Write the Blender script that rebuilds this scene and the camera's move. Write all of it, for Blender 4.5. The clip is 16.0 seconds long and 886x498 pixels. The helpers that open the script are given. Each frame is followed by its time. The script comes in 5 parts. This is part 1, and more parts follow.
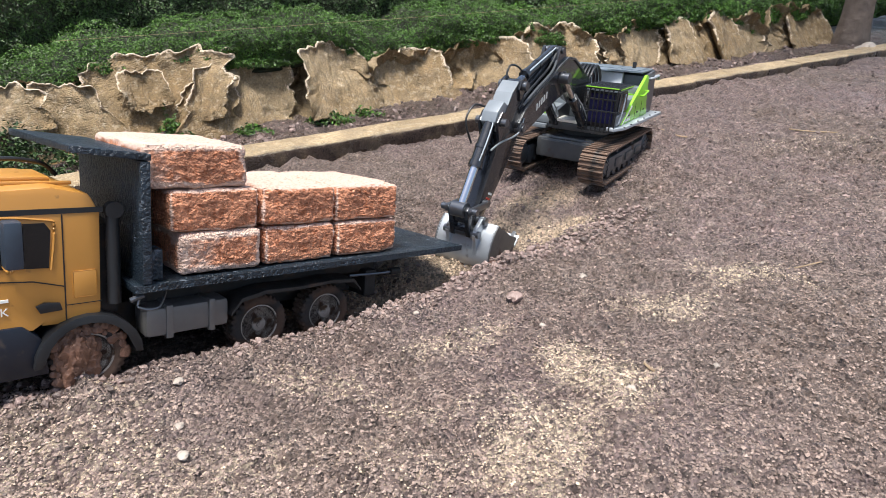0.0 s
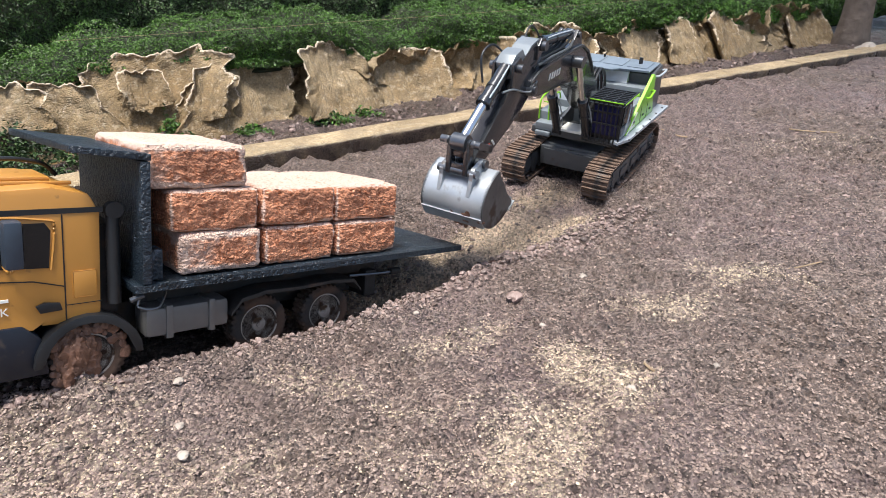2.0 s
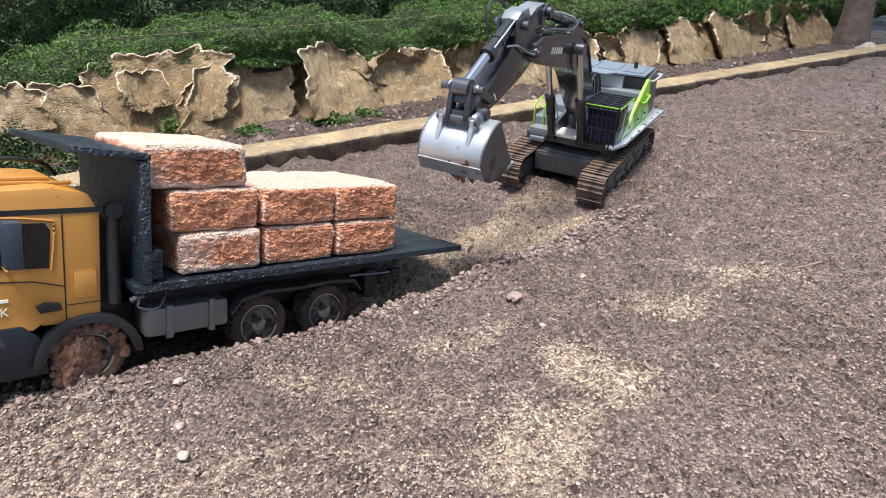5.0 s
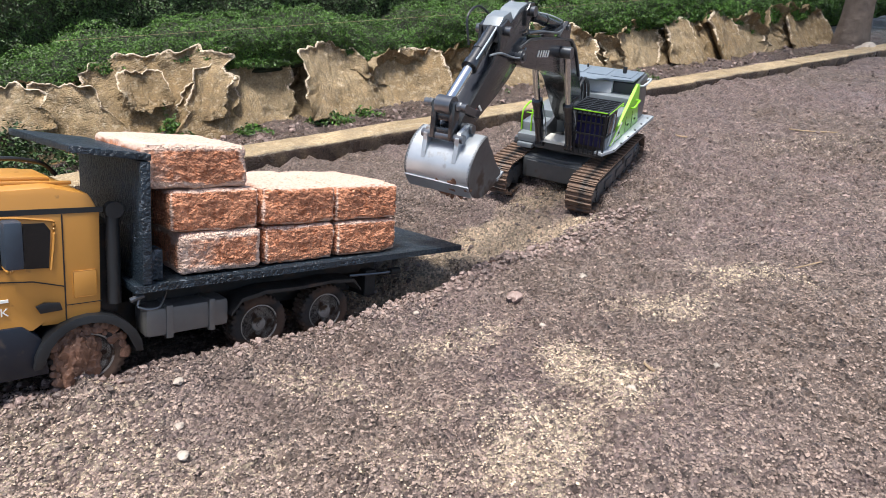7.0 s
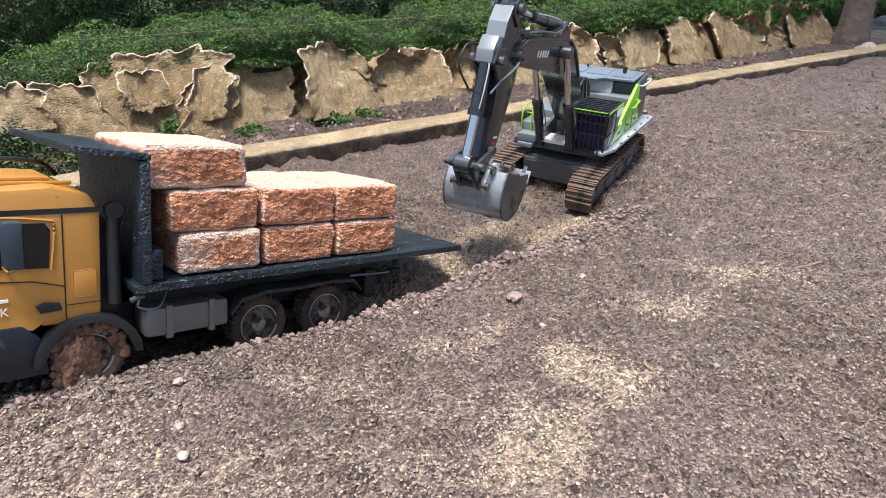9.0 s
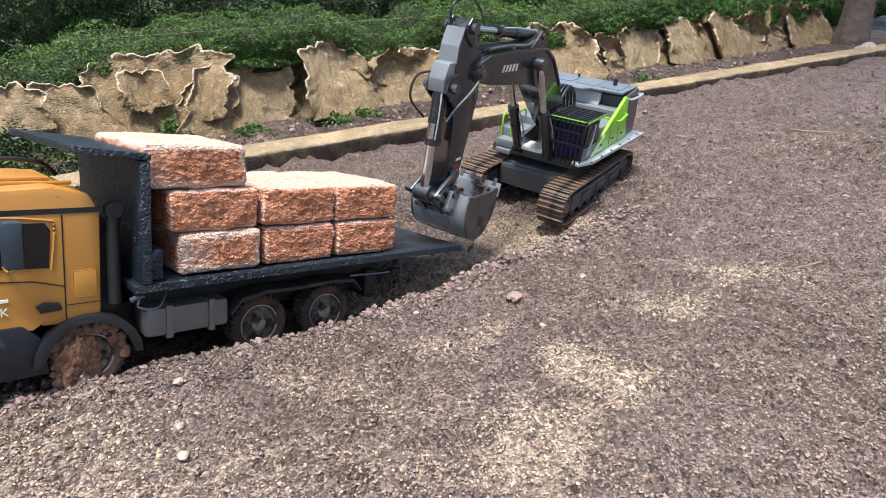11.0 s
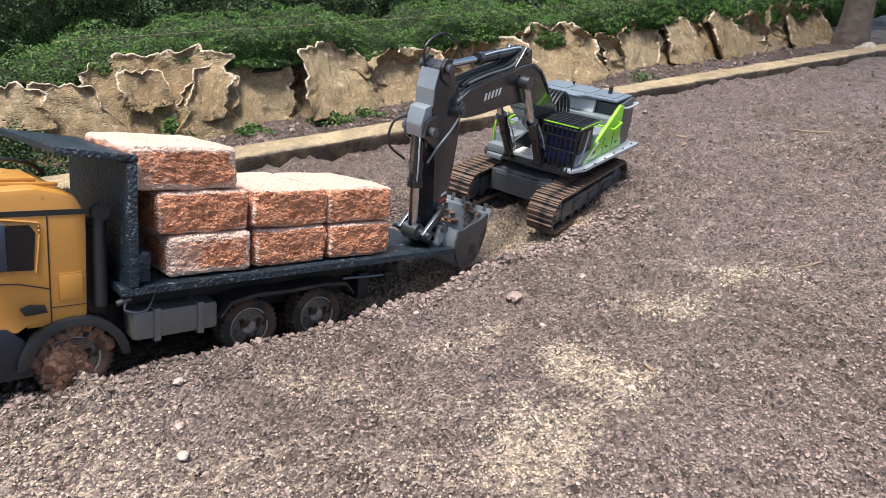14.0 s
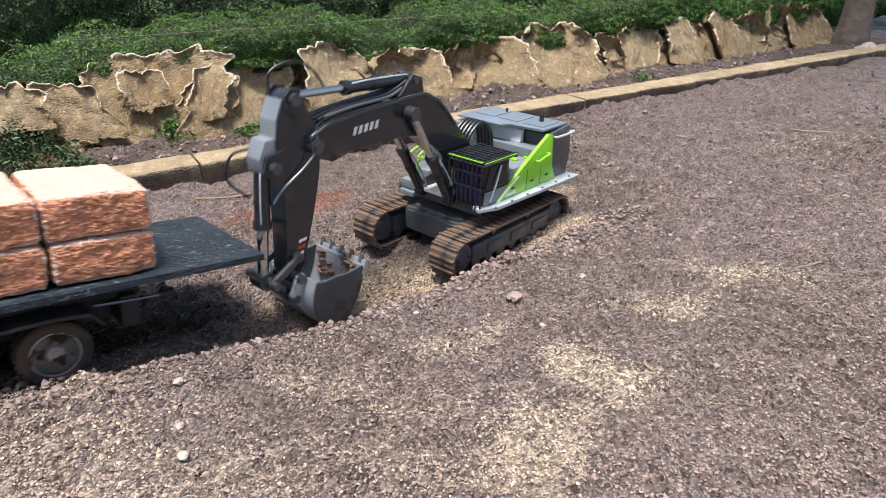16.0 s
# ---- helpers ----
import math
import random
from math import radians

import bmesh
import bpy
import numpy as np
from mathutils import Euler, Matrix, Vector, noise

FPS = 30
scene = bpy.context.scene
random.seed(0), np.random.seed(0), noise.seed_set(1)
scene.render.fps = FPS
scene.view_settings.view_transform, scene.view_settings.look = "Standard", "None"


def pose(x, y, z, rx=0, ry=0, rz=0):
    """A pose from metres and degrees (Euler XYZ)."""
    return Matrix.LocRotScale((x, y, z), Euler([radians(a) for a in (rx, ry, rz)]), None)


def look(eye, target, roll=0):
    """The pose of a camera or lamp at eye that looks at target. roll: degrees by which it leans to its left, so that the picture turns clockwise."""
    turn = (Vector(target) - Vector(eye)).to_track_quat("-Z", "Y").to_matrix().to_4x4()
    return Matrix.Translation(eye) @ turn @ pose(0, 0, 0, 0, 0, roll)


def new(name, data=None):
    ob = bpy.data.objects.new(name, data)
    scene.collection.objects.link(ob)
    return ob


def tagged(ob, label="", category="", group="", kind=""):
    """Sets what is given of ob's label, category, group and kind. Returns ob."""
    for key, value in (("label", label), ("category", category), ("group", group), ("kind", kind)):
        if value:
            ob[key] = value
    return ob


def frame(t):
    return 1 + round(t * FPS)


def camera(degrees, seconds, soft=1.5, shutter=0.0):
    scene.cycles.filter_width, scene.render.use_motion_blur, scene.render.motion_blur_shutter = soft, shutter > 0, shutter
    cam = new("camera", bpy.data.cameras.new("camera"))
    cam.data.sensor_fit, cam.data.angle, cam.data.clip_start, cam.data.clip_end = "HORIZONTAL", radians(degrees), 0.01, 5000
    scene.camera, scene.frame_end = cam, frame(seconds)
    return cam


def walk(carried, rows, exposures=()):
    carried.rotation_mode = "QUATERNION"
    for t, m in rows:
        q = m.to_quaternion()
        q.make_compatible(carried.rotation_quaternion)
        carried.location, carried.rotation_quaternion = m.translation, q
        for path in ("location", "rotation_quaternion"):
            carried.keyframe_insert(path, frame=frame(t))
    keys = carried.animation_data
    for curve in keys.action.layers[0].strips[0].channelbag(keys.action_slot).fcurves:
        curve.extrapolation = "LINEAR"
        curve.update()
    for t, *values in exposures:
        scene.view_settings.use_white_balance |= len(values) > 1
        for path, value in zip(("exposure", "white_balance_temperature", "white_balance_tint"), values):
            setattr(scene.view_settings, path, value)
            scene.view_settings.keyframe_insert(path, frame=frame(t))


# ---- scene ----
# camera on a low stand, looking down on a yard with model machines
cam = camera(69.5, 16.0, soft=0.7, shutter=0.5)
walk(cam, [(0, pose(0, 0, 0.46, 63.94, 0, 0)), (16.0, pose(0, 0, 0.46, 63.94, 0, 0))], [(0, 0.47), (16.0, 0.47)])

# bright overcast sky with a soft sun
world = bpy.data.worlds.new("sky")
scene.world = world
world.use_nodes = True
wn = world.node_tree
sky = wn.nodes.new("ShaderNodeTexSky")
sky.sky_type, sky.sun_disc = "NISHITA", False
sky.sun_elevation, sky.sun_rotation = radians(80), radians(216)
sky.dust_density = 3.0
wn.links.new(sky.outputs[0], wn.nodes["Background"].inputs[0])
wn.nodes["Background"].inputs[1].default_value = 0.15
sun = new("sun", bpy.data.lights.new("sun", "SUN"))
sun.data.energy, sun.data.angle, sun.data.color = 5.0, radians(18), (1.0, 0.98, 0.94)
sun.matrix_world = look((-0.4, 0.65, 4), (0, 1.2, 0))


# ---- materials ----
def mat(name, color, rough=0.6, metal=0.0, scale=40.0, vary=0.25, bump=0.15, bump_scale=None, dirt=None, dirt_at=0.55, dirt_scale=12.0, island=0.0, obj=0.0, coat=0.0, lit_dust=None, wear=None):
    """A surface with grain, blotches, relief and, where given, patches of dirt."""
    m = bpy.data.materials.new(name)
    m.use_nodes = True
    nt = m.node_tree
    N, L = nt.nodes.new, nt.links.new
    bsdf = nt.nodes["Principled BSDF"]
    bsdf.inputs["Roughness"].default_value, bsdf.inputs["Metallic"].default_value = rough, metal
    bsdf.inputs["Coat Weight"].default_value = coat
    tc = N("ShaderNodeTexCoord")
    def noise_at(sc, detail=6):
        n = N("ShaderNodeTexNoise")
        n.inputs["Scale"].default_value, n.inputs["Detail"].default_value = sc, detail
        L(tc.outputs["Object"], n.inputs["Vector"])
        return n.outputs["Fac"]
    fine, broad = noise_at(scale), noise_at(scale * 0.13, 3)
    add = N("ShaderNodeMath")
    add.operation = "ADD"
    L(fine, add.inputs[0]), L(broad, add.inputs[1])
    rng = N("ShaderNodeMapRange")
    rng.inputs["From Min"].default_value, rng.inputs["From Max"].default_value = 0.6, 1.4
    rng.inputs["To Min"].default_value, rng.inputs["To Max"].default_value = 1 - vary, 1 + vary
    L(add.outputs[0], rng.inputs["Value"])
    value = rng.outputs[0]
    for amount, node, socket in ((island, "ShaderNodeNewGeometry", "Random Per Island"), (obj, "ShaderNodeObjectInfo", "Random")):
        if amount:
            r2 = N("ShaderNodeMapRange")
            r2.inputs["To Min"].default_value, r2.inputs["To Max"].default_value = 1 - amount, 1 + amount
            L(N(node).outputs[socket], r2.inputs["Value"])
            mul = N("ShaderNodeMath")
            mul.operation = "MULTIPLY"
            L(value, mul.inputs[0]), L(r2.outputs[0], mul.inputs[1])
            value = mul.outputs[0]
    tint = N("ShaderNodeVectorMath")
    tint.operation = "SCALE"
    tint.inputs[0].default_value = color
    L(value, tint.inputs["Scale"])
    out = tint.outputs[0]
    if dirt:
        mask = N("ShaderNodeMapRange")
        mask.inputs["From Min"].default_value, mask.inputs["From Max"].default_value = dirt_at - 0.04, dirt_at + 0.06
        L(noise_at(dirt_scale, 9), mask.inputs["Value"])
        mix = N("ShaderNodeMix")
        mix.data_type = "RGBA"
        L(mask.outputs[0], mix.inputs["Factor"]), L(out, mix.inputs["A"])
        mix.inputs["B"].default_value = (*dirt, 1)
        out = mix.outputs["Result"]
        rr = N("ShaderNodeMapRange")
        rr.inputs["To Min"].default_value, rr.inputs["To Max"].default_value = rough, 0.9
        L(mask.outputs[0], rr.inputs["Value"]), L(rr.outputs[0], bsdf.inputs["Roughness"])
    if lit_dust:
        # upward faces paled: bright toplight painted into the colour, along with pale powder
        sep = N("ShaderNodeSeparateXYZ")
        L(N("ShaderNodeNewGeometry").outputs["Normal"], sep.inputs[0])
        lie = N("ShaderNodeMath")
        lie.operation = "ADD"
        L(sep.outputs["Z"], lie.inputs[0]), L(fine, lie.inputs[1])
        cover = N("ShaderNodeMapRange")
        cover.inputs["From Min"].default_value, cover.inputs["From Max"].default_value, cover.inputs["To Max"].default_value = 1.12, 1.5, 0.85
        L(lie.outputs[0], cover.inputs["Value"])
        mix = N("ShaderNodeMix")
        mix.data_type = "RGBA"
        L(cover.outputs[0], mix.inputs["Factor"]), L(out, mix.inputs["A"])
        mix.inputs["B"].default_value = (*lit_dust, 1)
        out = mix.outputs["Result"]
    if wear:
        # rubbed edges, by the mesh's own "wear" field
        at = N("ShaderNodeAttribute")
        at.attribute_name = "wear"
        both = N("ShaderNodeMath")
        both.operation = "ADD"
        L(at.outputs["Fac"], both.inputs[0]), L(noise_at(55, 8), both.inputs[1])
        cover = N("ShaderNodeMapRange")
        cover.inputs["From Min"].default_value, cover.inputs["From Max"].default_value, cover.inputs["To Max"].default_value = 0.88, 1.10, 0.95
        L(both.outputs[0], cover.inputs["Value"])
        mix = N("ShaderNodeMix")
        mix.data_type = "RGBA"
        L(cover.outputs[0], mix.inputs["Factor"]), L(out, mix.inputs["A"])
        mix.inputs["B"].default_value = (*wear, 1)
        out = mix.outputs["Result"]
    L(out, bsdf.inputs["Base Color"])
    if bump:
        b = N("ShaderNodeBump")
        b.inputs["Strength"].default_value, b.inputs["Distance"].default_value = bump, 0.006
        L(noise_at(bump_scale or scale * 2), b.inputs["Height"])
        L(b.outputs[0], bsdf.inputs["Normal"])
    return m


MUD = (0.095, 0.066, 0.05)
steel_dark = mat("dark_grey_paint", (0.085, 0.09, 0.096), 0.34, 0.3, 60, 0.2, 0.03, dirt=MUD, dirt_at=0.66, dirt_scale=25)
arm_paint = mat("charcoal_paint", (0.026, 0.029, 0.034), 0.25, 0.3, 50, 0.3, 0.03, coat=0.6)
steel_light = mat("light_grey_paint", (0.44, 0.48, 0.51), 0.36, 0.2, 50, 0.12, 0.03)
steel_mid = mat("mid_grey_paint", (0.20, 0.225, 0.245), 0.34, 0.2, 50, 0.15, 0.03)
steel_pale = mat("pale_grey_paint", (0.52, 0.54, 0.55), 0.45, 0.0, 50, 0.15, 0.03)
steel_hood = mat("blue_grey_paint", (0.19, 0.23, 0.27), 0.32, 0.2, 50, 0.15, 0.03)
bucket_dark = mat("dark_bucket_steel", (0.10, 0.105, 0.11), 0.4, 0.5, 40, 0.3, 0.1, dirt=MUD, dirt_at=0.55, dirt_scale=24)
bucket_steel = mat("bucket_steel", (0.42, 0.45, 0.475), 0.34, 0.55, 30, 0.2, 0.05, dirt=MUD, dirt_at=0.60, dirt_scale=22)
chrome = mat("chrome_rod", (0.62, 0.64, 0.66), 0.14, 1.0, 40, 0.05, 0.0)
pin_steel = mat("pin_steel", (0.14, 0.15, 0.165), 0.28, 0.8, 60, 0.2, 0.03)
green_paint = mat("lime_green_paint", (0.23, 0.56, 0.02), 0.35, 0.0, 40, 0.1, 0.02, coat=0.3)
black_plastic = mat("black_plastic", (0.012, 0.013, 0.015), 0.4, 0.0, 60, 0.3, 0.05)
chassis_black = mat("chassis_black", (0.012, 0.011, 0.011), 0.6, 0.0, 60, 0.4, 0.1, dirt=(0.06, 0.04, 0.03), dirt_at=0.58, dirt_scale=30)
rubber = mat("muddy_rubber", (0.02, 0.017, 0.016), 0.8, 0.0, 80, 0.4, 0.3, dirt=(0.062, 0.036, 0.024), dirt_at=0.45, dirt_scale=25)
track_metal = mat("muddy_track_metal", (0.06, 0.05, 0.045), 0.5, 0.5, 60, 0.3, 0.2, dirt=(0.20, 0.135, 0.10), dirt_at=0.45, dirt_scale=30, obj=0.2)
mud_mat = mat("wet_red_mud", (0.17, 0.085, 0.053), 0.5, 0.0, 60, 0.55, 1.0, 90)
orange_paint = mat("ochre_orange_paint", (0.47, 0.222, 0.046), 0.35, 0.0, 30, 0.07, 0.015, dirt=(0.2, 0.11, 0.04), dirt_at=0.70, dirt_scale=60, coat=0.15)
glass_dark = mat("dark_cab_glass", (0.008, 0.009, 0.01), 0.12, 0.0, 20, 0.2, 0.0)
glass_blue = mat("tinted_cab_glass", (0.03, 0.03, 0.11), 0.12, 0.0, 20, 0.3, 0.0)
board_blue = mat("blue_black_board", (0.011, 0.020, 0.030), 0.36, 0.0, 120, 0.6, 0.8, 260, dirt=(0.085, 0.105, 0.13), dirt_at=0.64, dirt_scale=110)
tank_grey = mat("tank_grey", (0.15, 0.145, 0.14), 0.4, 0.3, 40, 0.2, 0.03)
rim_metal = mat("rim_metal", (0.34, 0.32, 0.30), 0.4, 0.5, 60, 0.3, 0.08, dirt=(0.06, 0.035, 0.02), dirt_at=0.55, dirt_scale=60)
white_print = mat("pale_print", (0.75, 0.74, 0.68), 0.5, 0, 60, 0.1, 0)
red_print = mat("red_print", (0.5, 0.05, 0.03), 0.5, 0, 60, 0.1, 0)
orange_lamp = mat("orange_lens", (0.7, 0.12, 0.03), 0.3, 0, 60, 0.1, 0)
brick_mat = mat("soft_orange_brick", (0.62, 0.27, 0.15), 0.92, 0.0, 300, 0.6, 1.0, 420, dirt=(0.45, 0.16, 0.075), dirt_at=0.57, dirt_scale=170, obj=0.10, lit_dust=(0.80, 0.60, 0.50), wear=(0.78, 0.56, 0.45))
bark_mat = mat("grey_brown_bark", (0.16, 0.125, 0.10), 0.95, 0.0, 25, 0.5, 1.0, 40)
leaf_mat = mat("fresh_small_leaves", (0.045, 0.108, 0.010), 0.5, 0.0, 8, 0.4, 0.0, island=0.8)
leaf_dark = mat("dark_hedge_leaves", (0.030, 0.064, 0.012), 0.55, 0.0, 8, 0.35, 0.0, island=0.8)
twig_mat = mat("dry_twig", (0.30, 0.22, 0.14), 0.9, 0, 60, 0.3, 0.3)
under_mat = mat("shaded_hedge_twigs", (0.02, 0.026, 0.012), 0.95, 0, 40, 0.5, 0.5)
pebble_mat = mat("red_brown_gravel", (0.25, 0.188, 0.156), 0.55, 0.0, 120, 0.35, 0.4, island=0.55)
grit_mat = mat("pale_sand_grit", (0.52, 0.415, 0.305), 0.85, 0.0, 120, 0.2, 0.3, island=0.4)
clod_mat = mat("damp_soil_clods", (0.19, 0.137, 0.120), 0.45, 0.0, 90, 0.35, 0.6, island=0.6)
stone_mat = mat("pale_stone", (0.36, 0.31, 0.265), 0.85, 0.0, 70, 0.25, 0.4, obj=0.2)


def soil(name, base, second, third, relief=0.6, low=0.55, high=1.5):
    """Grainy soil: two tones by patches, paler sand where the sheet's 'sand' field is high, damp gloss and painted
    shade by a darkening field.
    """
    m = bpy.data.materials.new(name)
    m.use_nodes = True
    nt = m.node_tree
    N, L = nt.nodes.new, nt.links.new
    bsdf = nt.nodes["Principled BSDF"]
    tc = N("ShaderNodeTexCoord")
    def tex(sc, det=8, rough=0.6):
        n = N("ShaderNodeTexNoise")
        n.inputs["Scale"].default_value, n.inputs["Detail"].default_value, n.inputs["Roughness"].default_value = sc, det, rough
        L(tc.outputs["Object"], n.inputs["Vector"])
        return n.outputs["Fac"]
    def rng(v, a, b, c=0.0, d=1.0):
        r = N("ShaderNodeMapRange")
        for k, x in zip(("From Min", "From Max", "To Min", "To Max"), (a, b, c, d)):
            r.inputs[k].default_value = x
        L(v, r.inputs["Value"])
        return r.outputs[0]
    def blend(f, a, b):
        x = N("ShaderNodeMix")
        x.data_type = "RGBA"
        L(f, x.inputs["Factor"])
        for k, v in (("A", a), ("B", b)):
            if isinstance(v, tuple):
                x.inputs[k].default_value = (*v, 1)
            else:
                L(v, x.inputs[k])
        return x.outputs["Result"]
    def math2(op, a, b):
        x = N("ShaderNodeMath")
        x.operation = op
        for k, v in enumerate((a, b)):
            if isinstance(v, float):
                x.inputs[k].default_value = v
            else:
                L(v, x.inputs[k])
        return x.outputs[0]
    vor = N("ShaderNodeTexVoronoi")
    vor.inputs["Scale"].default_value = 260
    L(tc.outputs["Object"], vor.inputs["Vector"])
    grain = N("ShaderNodeSeparateColor")
    L(vor.outputs["Color"], grain.inputs[0])
    col = blend(rng(tex(2.2), 0.42, 0.6), base, second)
    col = blend(rng(tex(60, 10), 0.52, 0.72), col, third)
    at = N("ShaderNodeAttribute")
    at.attribute_name = "sand"
    speck = math2("ADD", math2("MULTIPLY", tex(120, 6), 0.9), math2("MULTIPLY", grain.outputs[0], 0.35))
    sandy = rng(math2("ADD", speck, at.outputs["Fac"]), 0.86, 1.04)
    col = blend(sandy, col, (0.64, 0.52, 0.385))
    clay = N("ShaderNodeAttribute")
    clay.attribute_name = "clay"
    col = blend(rng(math2("ADD", clay.outputs["Fac"], math2("MULTIPLY", tex(18, 6), 0.5)), 0.42, 0.72), col, (0.52, 0.395, 0.28))
    # dark tone for wet mud; it also carries shade painted into the colour
    wet_shade = N("ShaderNodeAttribute")
    wet_shade.attribute_name = "wet_shade"
    damp_shade = rng(math2("ADD", wet_shade.outputs["Fac"], math2("MULTIPLY", tex(14, 6), 0.6)), 0.55, 0.95)
    ruddy = N("ShaderNodeAttribute")
    ruddy.attribute_name = "red"
    col = blend(rng(math2("ADD", ruddy.outputs["Fac"], math2("MULTIPLY", tex(22, 6), 0.5)), 0.45, 0.8), col, (0.27, 0.115, 0.075))
    col = blend(damp_shade, col, (0.055, 0.036, 0.025))
    sh = N("ShaderNodeVectorMath")
    sh.operation = "SCALE"
    L(col, sh.inputs[0])
    L(math2("MULTIPLY", rng(grain.outputs[1], 0, 1, low, high), rng(tex(26, 8), 0.3, 0.7, 0.7, 1.3)), sh.inputs["Scale"])
    L(sh.outputs[0], bsdf.inputs["Base Color"])
    L(math2("MULTIPLY", rng(tex(5, 4), 0.35, 0.65, 0.30, 0.75), rng(damp_shade, 0, 1, 1.0, 0.5)), bsdf.inputs["Roughness"])
    b = N("ShaderNodeBump")
    b.inputs["Strength"].default_value, b.inputs["Distance"].default_value = relief, 0.018
    L(math2("ADD", tex(90, 10, 0.7), math2("MULTIPLY", vor.outputs["Distance"], -0.6)), b.inputs["Height"])
    L(b.outputs[0], bsdf.inputs["Normal"])
    return m


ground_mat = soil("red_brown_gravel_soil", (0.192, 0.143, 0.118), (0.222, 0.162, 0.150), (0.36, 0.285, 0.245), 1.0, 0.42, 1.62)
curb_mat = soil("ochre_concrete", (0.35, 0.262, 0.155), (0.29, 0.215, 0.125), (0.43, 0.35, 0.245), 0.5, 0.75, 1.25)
bank_mat = soil("tan_earth", (0.285, 0.208, 0.116), (0.22, 0.145, 0.066), (0.42, 0.335, 0.228), 0.55, 0.78, 1.22)


# ---- mesh helpers ----
def part(name, bm, material, parent=None, label="", smooth=False):
    me = bpy.data.meshes.new(name)
    bmesh.ops.recalc_face_normals(bm, faces=bm.faces)
    bm.to_mesh(me)
    bm.free()
    me.materials.append(material)
    if smooth:
        me.polygons.foreach_set("use_smooth", [True] * len(me.polygons))
        me.set_sharp_from_angle(angle=radians(40))
    ob = new(name, me)
    ob.parent = parent
    return tagged(ob, label)


def thing(name, label, category, group="", kind=""):
    return tagged(new(name), label, category, group, kind)


def fresh():
    return bmesh.new()


def bx(bm, x0, x1, y0, y1, z0, z1, bev=0.0, m=None):
    r = bmesh.ops.create_cube(bm, size=1, matrix=(m or Matrix()) @ Matrix.LocRotScale(((x0 + x1) / 2, (y0 + y1) / 2, (z0 + z1) / 2), None, (x1 - x0, y1 - y0, z1 - z0)))
    if bev:
        es = {e for v in r["verts"] for e in v.link_edges}
        bmesh.ops.bevel(bm, geom=list(es), offset=bev, segments=2, affect="EDGES", profile=0.6)
    return bm


def prism(bm, poly, y0, y1, bev=0.0, axis="y"):
    """A slab with the outline poly, in x and z, from y0 to y1 (or, with axis z, in x and y from z0 to z1)."""
    put = (lambda p, w: (p[0], w, p[1])) if axis == "y" else (lambda p, w: (p[0], p[1], w))
    a, b = [bm.verts.new(put(p, y0)) for p in poly], [bm.verts.new(put(p, y1)) for p in poly]
    fs = [bm.faces.new(a), bm.faces.new(b[::-1])]
    for i in range(len(poly)):
        j = (i + 1) % len(poly)
        fs.append(bm.faces.new((a[i], b[i], b[j], a[j])))
    if bev:
        bmesh.ops.bevel(bm, geom=list({e for f in fs for e in f.edges}), offset=bev, segments=2, affect="EDGES", profile=0.6)
    return bm


def cyl(bm, p, q, r, n=16, r2=None):
    p, q = Vector(p), Vector(q)
    d = q - p
    m = Matrix.Translation((p + q) / 2) @ d.to_track_quat("Z", "Y").to_matrix().to_4x4()
    bmesh.ops.create_cone(bm, cap_ends=True, segments=n, radius1=r, radius2=r if r2 is None else r2, depth=d.length, matrix=m)
    return bm


def tube(bm, pts, r, n=8):
    """A pipe along a smooth line through pts."""
    pts = [Vector(p) for p in pts]
    line = []
    for i in range(len(pts) - 1):
        p0, p1, p2, p3 = pts[max(i - 1, 0)], pts[i], pts[i + 1], pts[min(i + 2, len(pts) - 1)]
        for k in range(6):
            t = k / 6
            line.append(0.5 * (2 * p1 + (p2 - p0) * t + (2 * p0 - 5 * p1 + 4 * p2 - p3) * t * t + (3 * p1 - p0 - 3 * p2 + p3) * t ** 3))
    line.append(pts[-1])
    rings = []
    for i, p in enumerate(line):
        d = (line[min(i + 1, len(line) - 1)] - line[max(i - 1, 0)]).normalized()
        q = d.to_track_quat("Z", "Y").to_matrix()
        rings.append([bm.verts.new(p + q @ Vector((r * math.cos(a), r * math.sin(a), 0))) for a in (2 * math.pi * k / n for k in range(n))])
    for a, b in zip(rings, rings[1:]):
        for k in range(n):
            bm.faces.new((a[k], a[(k + 1) % n], b[(k + 1) % n], b[k]))
    bm.faces.new(rings[0][::-1]), bm.faces.new(rings[-1])
    return bm


def rounded(pts, k=4):
    """More points along a smooth line through pts, in two dimensions."""
    out = []
    for i in range(len(pts) - 1):
        p0, p1, p2, p3 = (Vector(pts[max(i - 1, 0)]), Vector(pts[i]), Vector(pts[i + 1]), Vector(pts[min(i + 2, len(pts) - 1)]))
        for q in range(k):
            t = q / k
            out.append(tuple(0.5 * (2 * p1 + (p2 - p0) * t + (2 * p0 - 5 * p1 + 4 * p2 - p3) * t * t + (3 * p1 - p0 - 3 * p2 + p3) * t ** 3)))
    return out + [tuple(pts[-1])]


def lathe(bm, prof, n=28, axis="y"):
    """A turned body: prof holds (along the axis, radius)."""
    rings = []
    for h, r in prof:
        rings.append([bm.verts.new((r * math.cos(a), h, r * math.sin(a))) for a in (2 * math.pi * k / n for k in range(n))])
    for a, b in zip(rings, rings[1:]):
        for k in range(n):
            bm.faces.new((a[k], a[(k + 1) % n], b[(k + 1) % n], b[k]))
    if prof[0][1] > 1e-6:
        bm.faces.new(rings[0][::-1])
    if prof[-1][1] > 1e-6:
        bm.faces.new(rings[-1])
    return bm


